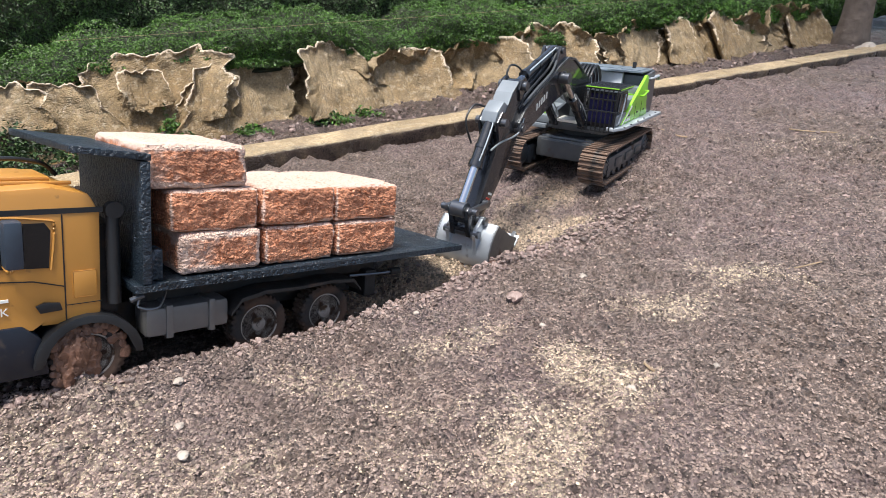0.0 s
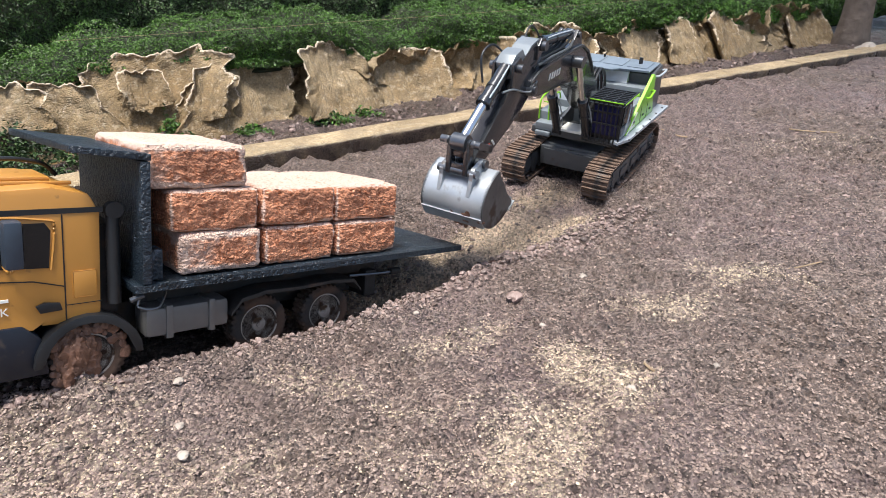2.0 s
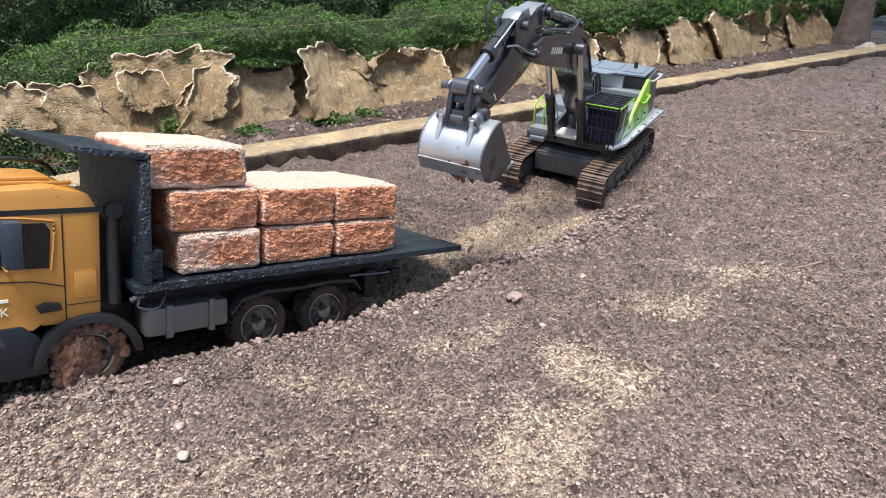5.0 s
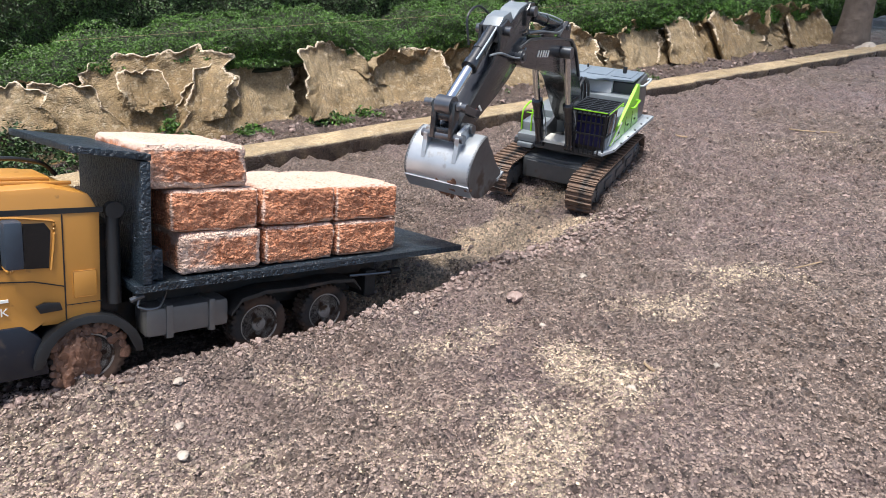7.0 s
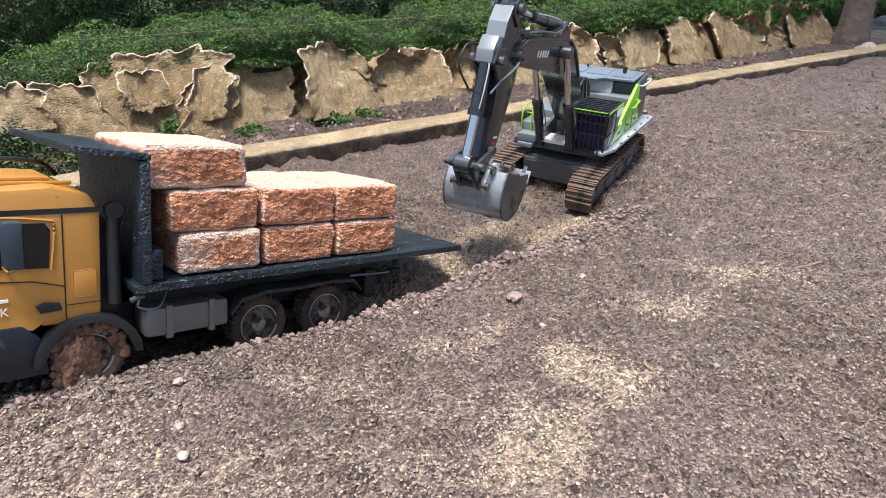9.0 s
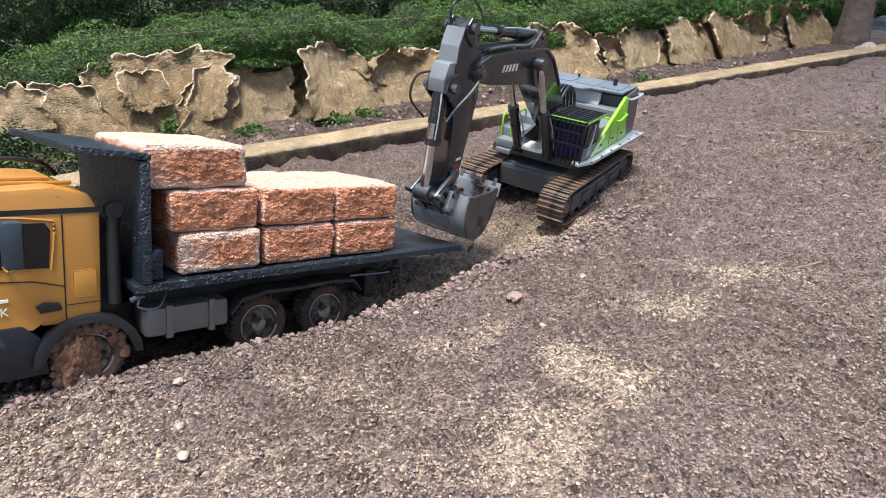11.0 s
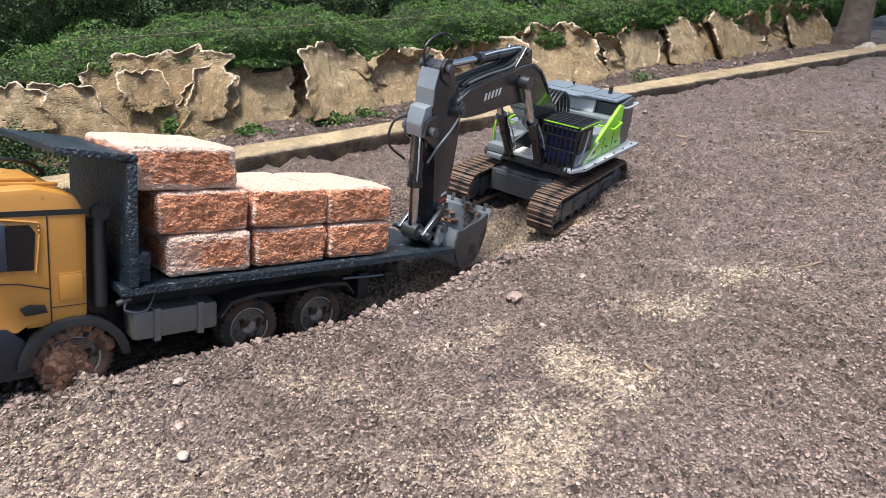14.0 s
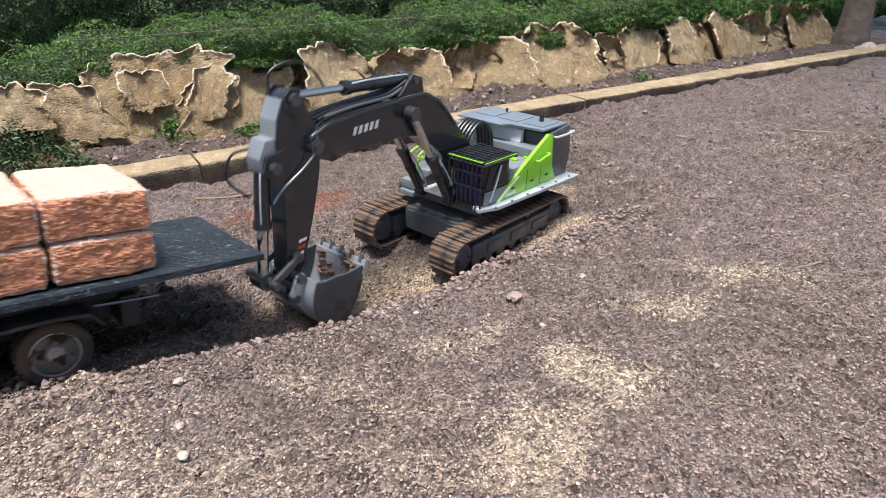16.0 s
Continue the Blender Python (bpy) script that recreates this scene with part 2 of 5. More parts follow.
def sheet(name, verts, faces, material, smooth=True):
    me = bpy.data.meshes.new(name)
    me.from_pydata(verts, [], faces)
    me.materials.append(material)
    if smooth:
        me.polygons.foreach_set("use_smooth", [True] * len(me.polygons))
    return new(name, me)


def grid_faces(nx, ny):
    i = np.arange(nx * ny).reshape(ny, nx)
    return np.stack([i[:-1, :-1], i[:-1, 1:], i[1:, 1:], i[1:, :-1]], -1).reshape(-1, 4)


def lattice(x, y, seed):
    """Smooth value noise, -1 to 1."""
    xi, yi = np.floor(x).astype(np.int64), np.floor(y).astype(np.int64)
    u, v = x - xi, y - yi
    u, v = u * u * (3 - 2 * u), v * v * (3 - 2 * v)
    def h(a, b):
        n = (a * 374761393 + b * 668265263 + seed * 974711) & 0x7FFFFFFF
        n = ((n ^ (n >> 13)) * 1274126177) & 0x7FFFFFFF
        return ((n ^ (n >> 16)) & 0xFFFF) / 32767.5 - 1
    return (h(xi, yi) * (1 - u) + h(xi + 1, yi) * u) * (1 - v) + (h(xi, yi + 1) * (1 - u) + h(xi + 1, yi + 1) * u) * v


def fbm(x, y, sc, octaves=4, seed=1, gain=0.5):
    out, a = 0, 1.0
    for k in range(octaves):
        out = out + a * lattice(x * sc + 17.3 * k, y * sc - 9.1 * k, seed + k)
        sc, a = sc * 2.03, a * gain
    return out


# the kerb's line: origin, direction, and away from the yard
K0, KU, KN = np.array([-0.457, 1.390]), np.array([0.8434, 0.5374]), np.array([-0.5374, 0.8434])


# ---- the yard: one sheet of ground with a dug channel ----
# along: metres along the channel from the truck's end; across: metres away from the camera
def along_across(x, y):
    dx, dy = x + 0.424, y - 0.554
    return 0.81 * dx + 0.586 * dy, -0.586 * dx + 0.81 * dy


def ground_z(x, y, rough=True):
    x, y = np.asarray(x, float), np.asarray(y, float)
    a, c = along_across(x, y)
    floor = np.interp(a, [-0.6, -0.2, 0.036, 0.2, 0.33, 0.45, 0.57, 0.75, 1.0, 1.3, 1.7], [0.05, 0.030, 0.010, -0.024, -0.054, -0.064, -0.060, -0.050, -0.03, -0.012, -0.015])
    near = np.interp(a, [-0.6, -0.2, 0.036, 0.2, 0.33, 0.45, 0.57, 0.75, 1.0, 1.3], [0.04, 0.035, 0.024, 0.004, -0.020, -0.025, -0.022, -0.014, -0.012, -0.01])
    keep = np.clip((c + 0.55) / 0.5, 0, 1)
    keep = keep * keep * (3 - 2 * keep)
    near = near * keep
    far = np.full_like(a, -0.018)
    wob = 0.012 * fbm(x, y, 9, 3, 5) if rough else 0
    edge = np.interp(a, [-0.3, 0.0, 0.2, 0.35, 0.5, 0.7, 0.9], [-0.02, -0.022, -0.018, -0.012, -0.002, 0.008, 0.03]) + wob
    t1 = np.clip((c - edge) / 0.022, 0, 1)
    t1 = t1 * t1 * (3 - 2 * t1)
    t2 = np.clip((c - 0.24) / 0.16, 0, 1)
    t2 = t2 * t2 * (3 - 2 * t2)
    chan = np.clip((1.25 - a) / 0.35, 0, 1)
    inner = floor * (1 - t2) + far * t2
    z = near * (1 - t1) + (inner * chan + (near * 0.3 + far * 0.7) * (1 - chan)) * t1
    # ridge left between the tracks, and the pushed-up lip along the channel
    z = z + 0.016 * np.exp(-((a - 0.86) / 0.13) ** 2 - ((c - 0.165) / 0.035) ** 2)
    z = z + 0.010 * np.exp(-((c - edge + 0.03) / 0.03) ** 2) * np.clip((0.75 - a) / 0.2, 0, 1) * np.clip((a + 0.1) / 0.2, 0, 1) * 0.6
    z = z - 0.016 * np.exp(-((c - edge - 0.04) / 0.022) ** 2) * np.clip((0.80 - a) / 0.15, 0, 1) * np.clip((a - 0.25) / 0.2, 0, 1)
    # wheel and track ruts
    for off, w, d in ((0.045, 0.022, 0.006), (0.20, 0.022, 0.006)):
        z = z - d * np.exp(-((c - off) / w) ** 2) * np.clip((0.8 - a) / 0.3, 0, 1)
    for off in (0.085, 0.155, 0.225):
        z = z - 0.005 * np.exp(-((c - off - 0.01 * np.sin(a * 9)) / 0.009) ** 2) * np.clip((1.0 - a) / 0.1, 0, 1) * np.clip((a - 0.2) / 0.1, 0, 1)
    if rough:
        # torn ridges dragged along the channel, and churned soil farther off
        drag = 1 - 2 * np.abs(fbm(a * 5 + 0.6 * fbm(x, y, 8, 2, 35), c * 30, 1.0, 3, 33))
        z = z + 0.009 * drag * np.clip((c - 0.05) / 0.04, 0, 1) * np.clip((0.26 - c) / 0.06, 0, 1) * np.clip((0.62 - a) / 0.15, 0, 1) * np.clip((a + 0.1) / 0.1, 0, 1)
        far_off = np.clip((y - 1.0) / 0.3, 0, 1) * np.clip((3.2 - y), 0, 1) * np.clip((a - 0.75) / 0.2, 0, 1)
        z = z + 0.011 * far_off * np.maximum(fbm(x, y, 17, 4, 37, 0.62), -0.2) + 0.006 * far_off * np.maximum(fbm(x, y, 48, 2, 39), 0)
        z = z + 0.007 * fbm(x, y, 4.5, 3, 11) + 0.0055 * fbm(x, y, 26, 4, 21, 0.62)
        z = z + 0.015 * fbm(x * 0.6 + y * 0.8, y * 0.6 - x * 0.8, 7, 3, 51) * np.clip((y - 1.1) / 0.4, 0, 1) * np.clip((3.0 - y), 0, 1)
        lump = fbm(x, y, 60, 3, 31, 0.6)
        z = z + 0.0066 * np.maximum(lump, 0) ** 1.2
        z = z + 0.006 * np.maximum(fbm(x, y, 19, 3, 41), 0) * np.exp(-((c - edge) / 0.04) ** 2) * chan
    # falls a little towards the kerb strip
    return z


SANDY = [(0.185, 0.61, 0.065, 0.09, 0.40), (0.10, 0.49, 0.085, 0.06, 0.42), (-0.33, 0.43, 0.22, 0.09, 0.24), (0.0, 0.45, 0.2, 0.06, 0.16), (0.30, 0.79, 0.09, 0.035, 0.30), (0.46, 0.86, 0.10, 0.045, 0.34), (0.02, 0.70, 0.06, 0.05, 0.25),
         (-0.13, 0.60, 0.10, 0.04, 0.22), (-0.41, 0.545, 0.06, 0.02, 0.34), (-0.02, 0.56, 0.09, 0.03, 0.2), (0.014, 0.745, 0.02, 0.008, 0.4), (0.95, 1.6, 0.25, 0.1, 0.16), (0.21, 1.10, 0.10, 0.06, 0.32), (0.14, 1.03, 0.07, 0.05, 0.30), (-0.33, 0.5, 0.1, 0.05, 0.15)]


def sand_at(x, y):
    s = np.zeros_like(x)
    wx, wy = x + 0.03 * fbm(x, y, 12, 3, 71), y + 0.03 * fbm(x, y, 12, 3, 77)
    for cx, cy, rx, ry, k in SANDY:
        s = np.maximum(s, k * np.exp(-(((wx - cx) / rx) ** 2 + ((wy - cy) / ry) ** 2) ** 1.5))
    return s


def axis(lo, hi, step, far):
    inner = np.arange(lo, hi, step)
    out = np.geomspace(step, far, 46)
    return np.concatenate([lo - np.cumsum(out[:40])[::-1], inner, hi + np.cumsum(out[:40])])


def build_ground():
    xs, ys = axis(-0.75, 1.25, 0.0055, 12.0), np.concatenate([axis(0.3, 1.5, 0.0055, 12.0)])
    ys = np.unique(np.concatenate([ys[ys < 1.5], np.arange(1.5, 3.2, 0.014), 3.2 + np.cumsum(np.geomspace(0.014, 14, 44))]))
    X, Y = np.meshgrid(xs, ys)
    Z = ground_z(X, Y)
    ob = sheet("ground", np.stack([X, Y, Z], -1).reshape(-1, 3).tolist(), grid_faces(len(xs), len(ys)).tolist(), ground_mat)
    at = ob.data.attributes.new("sand", "FLOAT", "POINT")
    at.data.foreach_set("value", sand_at(X, Y).reshape(-1).astype(np.float32))
    a, c = along_across(X, Y)
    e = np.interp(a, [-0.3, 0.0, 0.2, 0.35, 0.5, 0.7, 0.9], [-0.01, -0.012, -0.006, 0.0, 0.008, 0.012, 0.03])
    # wet channel floor, with shade painted in below the near bank's edge
    soak_shade = (0.75 * np.exp(-((c - e - 0.025) / 0.028) ** 2) + 0.12 * np.exp(-((c - 0.2) / 0.06) ** 2)) * np.clip((0.70 - a) / 0.25, 0, 1) * np.clip((a + 0.35) / 0.2, 0, 1)
    # shade beneath the truck, painted into the damp soil
    soak_shade = np.maximum(soak_shade, 0.6 * np.exp(-((c - 0.12) / 0.10) ** 2) * np.clip((0.30 - a) / 0.12, 0, 1) * np.clip((a + 0.5) / 0.2, 0, 1))
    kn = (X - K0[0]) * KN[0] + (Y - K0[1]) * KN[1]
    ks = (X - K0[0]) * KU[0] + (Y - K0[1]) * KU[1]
    soak_shade = np.maximum(soak_shade, 0.42 * np.clip((ks + 1.5) / 0.3, 0, 1) * np.clip((4.5 - ks) / 0.5, 0, 1) * np.clip((kn - 0.06) / 0.03, 0, 1) * np.clip((0.7 - kn) / 0.1, 0, 1))
    at = ob.data.attributes.new("wet_shade", "FLOAT", "POINT")
    at.data.foreach_set("value", soak_shade.reshape(-1).astype(np.float32))
    bare = np.zeros_like(a)
    for ca, cc, ra, rc, k in ((0.86, 0.07, 0.07, 0.03, 0.8), (0.90, 0.19, 0.09, 0.05, 0.7), (0.74, 0.13, 0.13, 0.055, 0.8), (0.57, 0.11, 0.13, 0.06, 0.85), (0.40, 0.11, 0.13, 0.05, 0.75)):
        bare = np.maximum(bare, k * np.exp(-((a - ca) / ra) ** 2 - ((c - cc) / rc) ** 2))
    red = np.maximum(0.75 * np.exp(-((a - 0.45) / 0.16) ** 2 - ((c - 0.42) / 0.06) ** 2), 0.5 * np.exp(-((a - 0.62) / 0.2) ** 2 - ((c - 0.02) / 0.02) ** 2))
    at = ob.data.attributes.new("red", "FLOAT", "POINT")
    at.data.foreach_set("value", red.reshape(-1).astype(np.float32))
    at = ob.data.attributes.new("clay", "FLOAT", "POINT")
    at.data.foreach_set("value", (bare + 0.06 * fbm(X, Y, 14, 3, 61)).reshape(-1).astype(np.float32))
    tagged(ob, "red-brown gravelly soil with pale sand patches and a dug channel", "ground", kind="structure")


def scatter(name, xy, size, material, label, category, sink=0.3, seed=3):
    """Many small broken stones as one object."""
    rs = np.random.RandomState(seed)
    if size.max() > 0.0035:
        ico = fresh()
        bmesh.ops.create_icosphere(ico, subdivisions=1, radius=1.0)
        ico.verts.index_update()
        base, tri = np.array([v.co[:] for v in ico.verts]), np.array([[v.index for v in q.verts] for q in ico.faces])
        ico.free()
    else:
        base = np.array([(1, 0, 0), (-1, 0, 0), (0, 1, 0), (0, -1, 0), (0, 0, 1), (0, 0, -1)], float)
        tri = np.array([(0, 2, 4), (2, 1, 4), (1, 3, 4), (3, 0, 4), (2, 0, 5), (1, 2, 5), (3, 1, 5), (0, 3, 5)])
    n, nv = len(xy), len(base)
    jit = base[None] * (0.65 + 0.7 * rs.rand(n, nv, 1)) * size[:, None, None] * np.stack([0.8 + 0.5 * rs.rand(n), 0.7 + 0.5 * rs.rand(n), 0.65 + 0.3 * rs.rand(n)], -1)[:, None]
    ang = rs.rand(n) * 6.283
    c, s = np.cos(ang)[:, None], np.sin(ang)[:, None]
    tilt = (rs.rand(n) - 0.5)[:, None]
    x, y, z = jit[..., 0], jit[..., 1], jit[..., 2]
    x, z = x + tilt * z, z - tilt * x
    P = np.stack([c * x - s * y + xy[:, :1], s * x + c * y + xy[:, 1:], z + ground_z(xy[:, 0], xy[:, 1])[:, None] + sink * size[:, None]], -1)
    F = (tri[None] + nv * np.arange(n)[:, None, None]).reshape(-1, 3)
    ob = sheet(name, P.reshape(-1, 3).tolist(), F.tolist(), material, False)
    return tagged(ob, label, category, kind="stuff")


def build_gravel():
    rs = np.random.RandomState(4)
    n = 115000
    d = 0.36 + 1.3 * rs.rand(n) ** 1.5
    x = (rs.rand(n) * 2 - 1) * (0.28 + 0.72 * d) 
    xy = np.stack([x, d], -1)
    a, c = along_across(x, d)
    smooth_floor = (c > 0.015) & (c < 0.26) & (a > -0.1) & (a < 1.05)
    xy = xy[~smooth_floor | (rs.rand(n) < 0.12)]
    n = len(xy)
    scatter("gravel", xy, 0.0009 + 0.0016 * rs.rand(n) ** 3, pebble_mat, "loose red-brown gravel crumbs strewn over the soil", "gravel", seed=5)
    m = 120000
    d = 0.36 + 0.9 * rs.rand(m)
    x = (rs.rand(m) * 2 - 1) * (0.3 + 0.6 * d)
    keep = sand_at(x, d) > 0.08 + 0.36 * rs.rand(m)
    xy = np.stack([x, d], -1)[keep][:24000]
    scatter("sand_grit", xy, 0.0006 + 0.0012 * rs.rand(len(xy)) ** 2, grit_mat, "pale sand grit in thin patches on the soil", "sand", seed=6)
    k = 5200
    a = rs.rand(k) * 1.1 - 0.12
    c = np.where(rs.rand(k) < 0.85, rs.randn(k) * 0.018 - 0.005, rs.rand(k) * 0.36)
    xy = np.stack([-0.424 + 0.81 * a - 0.586 * c, 0.554 + 0.586 * a + 0.81 * c], -1)
    scatter("soil_clods", xy, 0.0013 + 0.0042 * rs.rand(k) ** 4, clod_mat, "damp brown soil clods along the dug channel", "soil", seed=7)
    k = 1500
    x, y = kerb_xy(rs.rand(k) * 3.6 - 0.6, 0.08 + 0.26 * rs.rand(k))
    scatter("bank_rubble", np.stack([x, y], -1), 0.002 + 0.007 * rs.rand(k) ** 3, clod_mat, "dark crumbled soil between kerb and earth bank", "soil", seed=9)
    k = 11000
    d = 1.0 + 1.9 * rs.rand(k)
    xy = np.stack([0.15 + rs.rand(k) * d * 0.75, d], -1)
    aa, cc = along_across(xy[:, 0], xy[:, 1])
    keep = (((xy[:, 0] + 0.457) * -0.537 + (xy[:, 1] - 1.39) * 0.843) < -0.03) & ~((cc > -0.02) & (cc < 0.28) & (aa < 1.02))
    scatter("dirt_crumbs", xy[keep], 0.0014 + 0.0046 * rs.rand(keep.sum()) ** 4, clod_mat, "churned wet soil crumbs on the far yard", "soil", -0.05, seed=8)


def pebble(x, y, r, label="single pale pebble lying on the soil", material=None, group="loose pebbles"):
    bm = fresh()
    bmesh.ops.create_icosphere(bm, subdivisions=3, radius=r)
    for v in bm.verts:
        v.co *= 1 + 0.35 * noise.noise(v.co / r * 1.3 + Vector((x * 50, y * 50, 0))) + 0.2 * noise.noise(v.co / r * 3.1 + Vector((x * 50, 0, y * 50)))
        v.co.z *= 0.6
    ob = part("pebble", bm, material or stone_mat, None, smooth=True)
    ob.location = (x, y, float(ground_z(x, y)) + 0.25 * r)
    tagged(ob, label, "stone", group)


# ---- kerb, earth wall and hedge; s runs along the kerb, n away from the yard ----


def kerb_xy(s, n):
    return K0[0] + s * KU[0] + n * KN[0], K0[1] + s * KU[1] + n * KN[1]


def build_kerb():
    kerb = thing("kerb", "worn ochre concrete kerb edging the soil yard", "kerb", kind="structure")
    s, i = -1.2, 0
    rnd = random.Random(5)
    while s < 5.2:
        ln = 0.95 + 0.25 * rnd.random()
        nx = 90
        # one cast length: section swept along s, with chipped edges
        bm = fresh()
        prof = [(-0.014, -0.07), (-0.016, -0.035), (-0.017, -0.015), (-0.018, 0.004), (-0.018, 0.012), (-0.016, 0.016), (-0.012, 0.0175), (0.012, 0.018), (0.04, 0.018), (0.066, 0.0175), (0.075, 0.015), (0.078, 0.0), (0.078, -0.07)]
        rows = []
        for k in range(nx + 1):
            ss = s + 0.003 + (ln - 0.006) * k / nx
            row = []
            for n0, z0 in prof:
                w = noise.noise(Vector((ss * 9, n0 * 30, z0 * 30 + i)))
                w2 = noise.noise(Vector((ss * 40, n0 * 60, 3)))
                n1 = n0 + 0.0025 * w + 0.0022 * w2
                x, y = kerb_xy(ss, n1)
                row.append(bm.verts.new((x, y, z0 + (0.002 * w + 0.0016 * w2 if z0 > -0.02 else 0))))
            rows.append(row)
        for a, b in zip(rows, rows[1:]):
            for q in range(len(prof) - 1):
                bm.faces.new((a[q], a[q + 1], b[q + 1], b[q]))
        bm.faces.new(rows[0]), bm.faces.new(rows[-1][::-1])
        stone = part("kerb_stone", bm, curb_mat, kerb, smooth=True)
        # darker on the yard-side face, less so along its top edge
        face_tone = [0.62 if q % len(prof) < 5 else (0.30 if q % len(prof) < 7 else 0.10) for q in range(len(stone.data.vertices))]
        stone.data.attributes.new("wet_shade", "FLOAT", "POINT").data.foreach_set("value", face_tone)
        s, i = s + ln, i + 1


# scoops cut into the earth wall: centre s, half width, top height, depth
SCOOPS = [(-0.75, 0.20, 0.13, 0.05), (-0.42, 0.16, 0.14, 0.06), (-0.20, 0.13, 0.165, 0.04), (0.02, 0.14, 0.185, 0.06), (0.20, 0.12, 0.175, 0.05), (0.33, 0.10, 0.12, 0.05), (0.45, 0.085, 0.18, 0.035),
          (0.62, 0.11, 0.145, 0.05), (0.80, 0.10, 0.14, 0.05), (0.95, 0.10, 0.155, 0.045), (1.12, 0.11, 0.15, 0.05), (1.30, 0.12, 0.17, 0.05), (1.50, 0.11, 0.14, 0.04), (1.68, 0.10, 0.145, 0.05), (1.85, 0.10, 0.135, 0.05),
          (2.02, 0.10, 0.165, 0.055), (2.16, 0.09, 0.17, 0.055), (2.30, 0.09, 0.15, 0.05), (2.46, 0.10, 0.155, 0.05), (2.62, 0.09, 0.16, 0.05), (2.78, 0.09, 0.175, 0.06), (2.95, 0.1, 0.16, 0.05)]


# slabs of broken earth before the bank: middle s, half width, foot, top, lean along s
SLABS = [(-0.42, 0.06, 0.07, 0.15, 0.0), (-0.30, 0.07, 0.03, 0.145, -0.02), (-0.10, 0.155, 0.02, 0.19, 0.05), (-0.125, 0.045, 0.085, 0.155, 0.0), (0.03, 0.065, 0.02, 0.12, 0.03), (0.12, 0.13, -0.03, 0.17, 0.05), (0.41, 0.09, 0.0, 0.18, 0.0),
         (0.64, 0.125, -0.03, 0.135, 0.01), (0.95, 0.155, -0.03, 0.14, 0.01), (1.28, 0.135, -0.03, 0.17, 0.02), (1.49, 0.08, -0.03, 0.10, 0.0), (1.68, 0.16, -0.02, 0.145, 0.02), (1.95, 0.06, 0.0, 0.16, 0.0), (1.99, 0.13, -0.05, 0.08, 0.02),
         (2.10, 0.085, -0.02, 0.18, 0.01), (2.24, 0.075, 0.0, 0.16, 0.0), (2.30, 0.2, -0.05, 0.10, 0.0), (2.55, 0.17, -0.04, 0.145, 0.02), (2.87, 0.13, -0.05, 0.18, 0.0)]


def build_slab(wall, k, sc, hw, z0, z1, lean):
    """One hollowed plate of earth with a torn, outward-curled rim and real thickness."""
    nu, nv = 56, 44
    U, V = np.meshgrid(np.linspace(-1, 1, nu), np.linspace(-1, 1, nv))
    R = np.maximum(np.abs(U), np.abs(V))
    x, z = 1.26 * U * (1 - 0.08 * V ** 2 + 0.12 * np.clip(-V, 0, 1)), V * (1 - 0.20 * np.abs(U) ** 2.5)
    a = np.arctan2(z, x)
    torn = 1 + R ** 3 * (0.16 * fbm(np.cos(a) * 2 + 9 * k, np.sin(a) * 2, 1.4, 3, 201) + 0.035 * fbm(np.cos(a) * 2 + 9 * k, np.sin(a) * 2, 6, 3, 205, 0.6))
    x, z = x * torn, z * torn
    z0 = z0 - 0.02
    zc, hh = (z0 + z1) / 2, (z1 - z0) / 2
    S, Z = sc + hw * x + lean * z, zc + hh * z
    turn = 0.5 * fbm(np.float64(k * 3.7), np.float64(1.3), 1.0, 2, 211)
    step = 0.012 * (k % 3)
    n = 0.352 + step + 0.075 * z * hh / 0.1 + turn * 0.10 * x * hw / 0.12
    high = np.clip((V + 0.9) / 1.2, 0, 1)
    n = n + min(0.030, 0.26 * hw) * (1 - U ** 2) * np.clip(1 - V ** 2 * 0.8, 0, 1) * (0.75 + 0.5 * fbm(S, Z, 7, 2, 212)) - 0.012 * high * np.clip((R - 0.84) / 0.16, 0, 1) ** 1.5 * (0.6 + 0.9 * fbm(S, Z, 16, 2, 213))
    n = n + 0.020 * np.clip(-V - 0.2, 0, 1) ** 1.5 + 0.012 * np.clip(fbm(S + 0.5 * Z, Z - 0.3 * S, 9, 3, 214), 0, 1)
    n = n + 0.006 * fbm(S, Z, 18, 4, 215, 0.55) + 0.004 * np.abs(fbm(S * 2.2, Z * 0.5, 24, 3, 217)) + 0.003 * fbm(S * 3, Z * 0.4, 60, 2, 219)
    back = n + 0.010 + 0.030 * (1 - R ** 4)
    P = []
    for m in (n, back):
        X, Y = kerb_xy(S, m)
        P.append(np.stack([X, Y, Z], -1).reshape(-1, 3))
    F = grid_faces(nu, nv)
    i = np.arange(nu * nv).reshape(nv, nu)
    ring = np.concatenate([i[0, :-1], i[:-1, -1], i[-1, :0:-1], i[:0:-1, 0]])
    nxt, off = np.roll(ring, -1), nu * nv
    sides = np.stack([ring, ring + off, nxt + off, nxt], -1)
    ob = sheet("earth_slab", np.concatenate(P).tolist(), np.concatenate([F, F[:, ::-1] + off, sides]).tolist(), bank_mat)
    ob.parent = wall
    rim = 0.62 * np.clip((R - 0.91) / 0.09, 0, 1) * np.clip(V + 0.6, 0, 1)
    ob.data.attributes.new("sand", "FLOAT", "POINT").data.foreach_set("value", np.concatenate([rim.reshape(-1)] * 2).astype(np.float32))


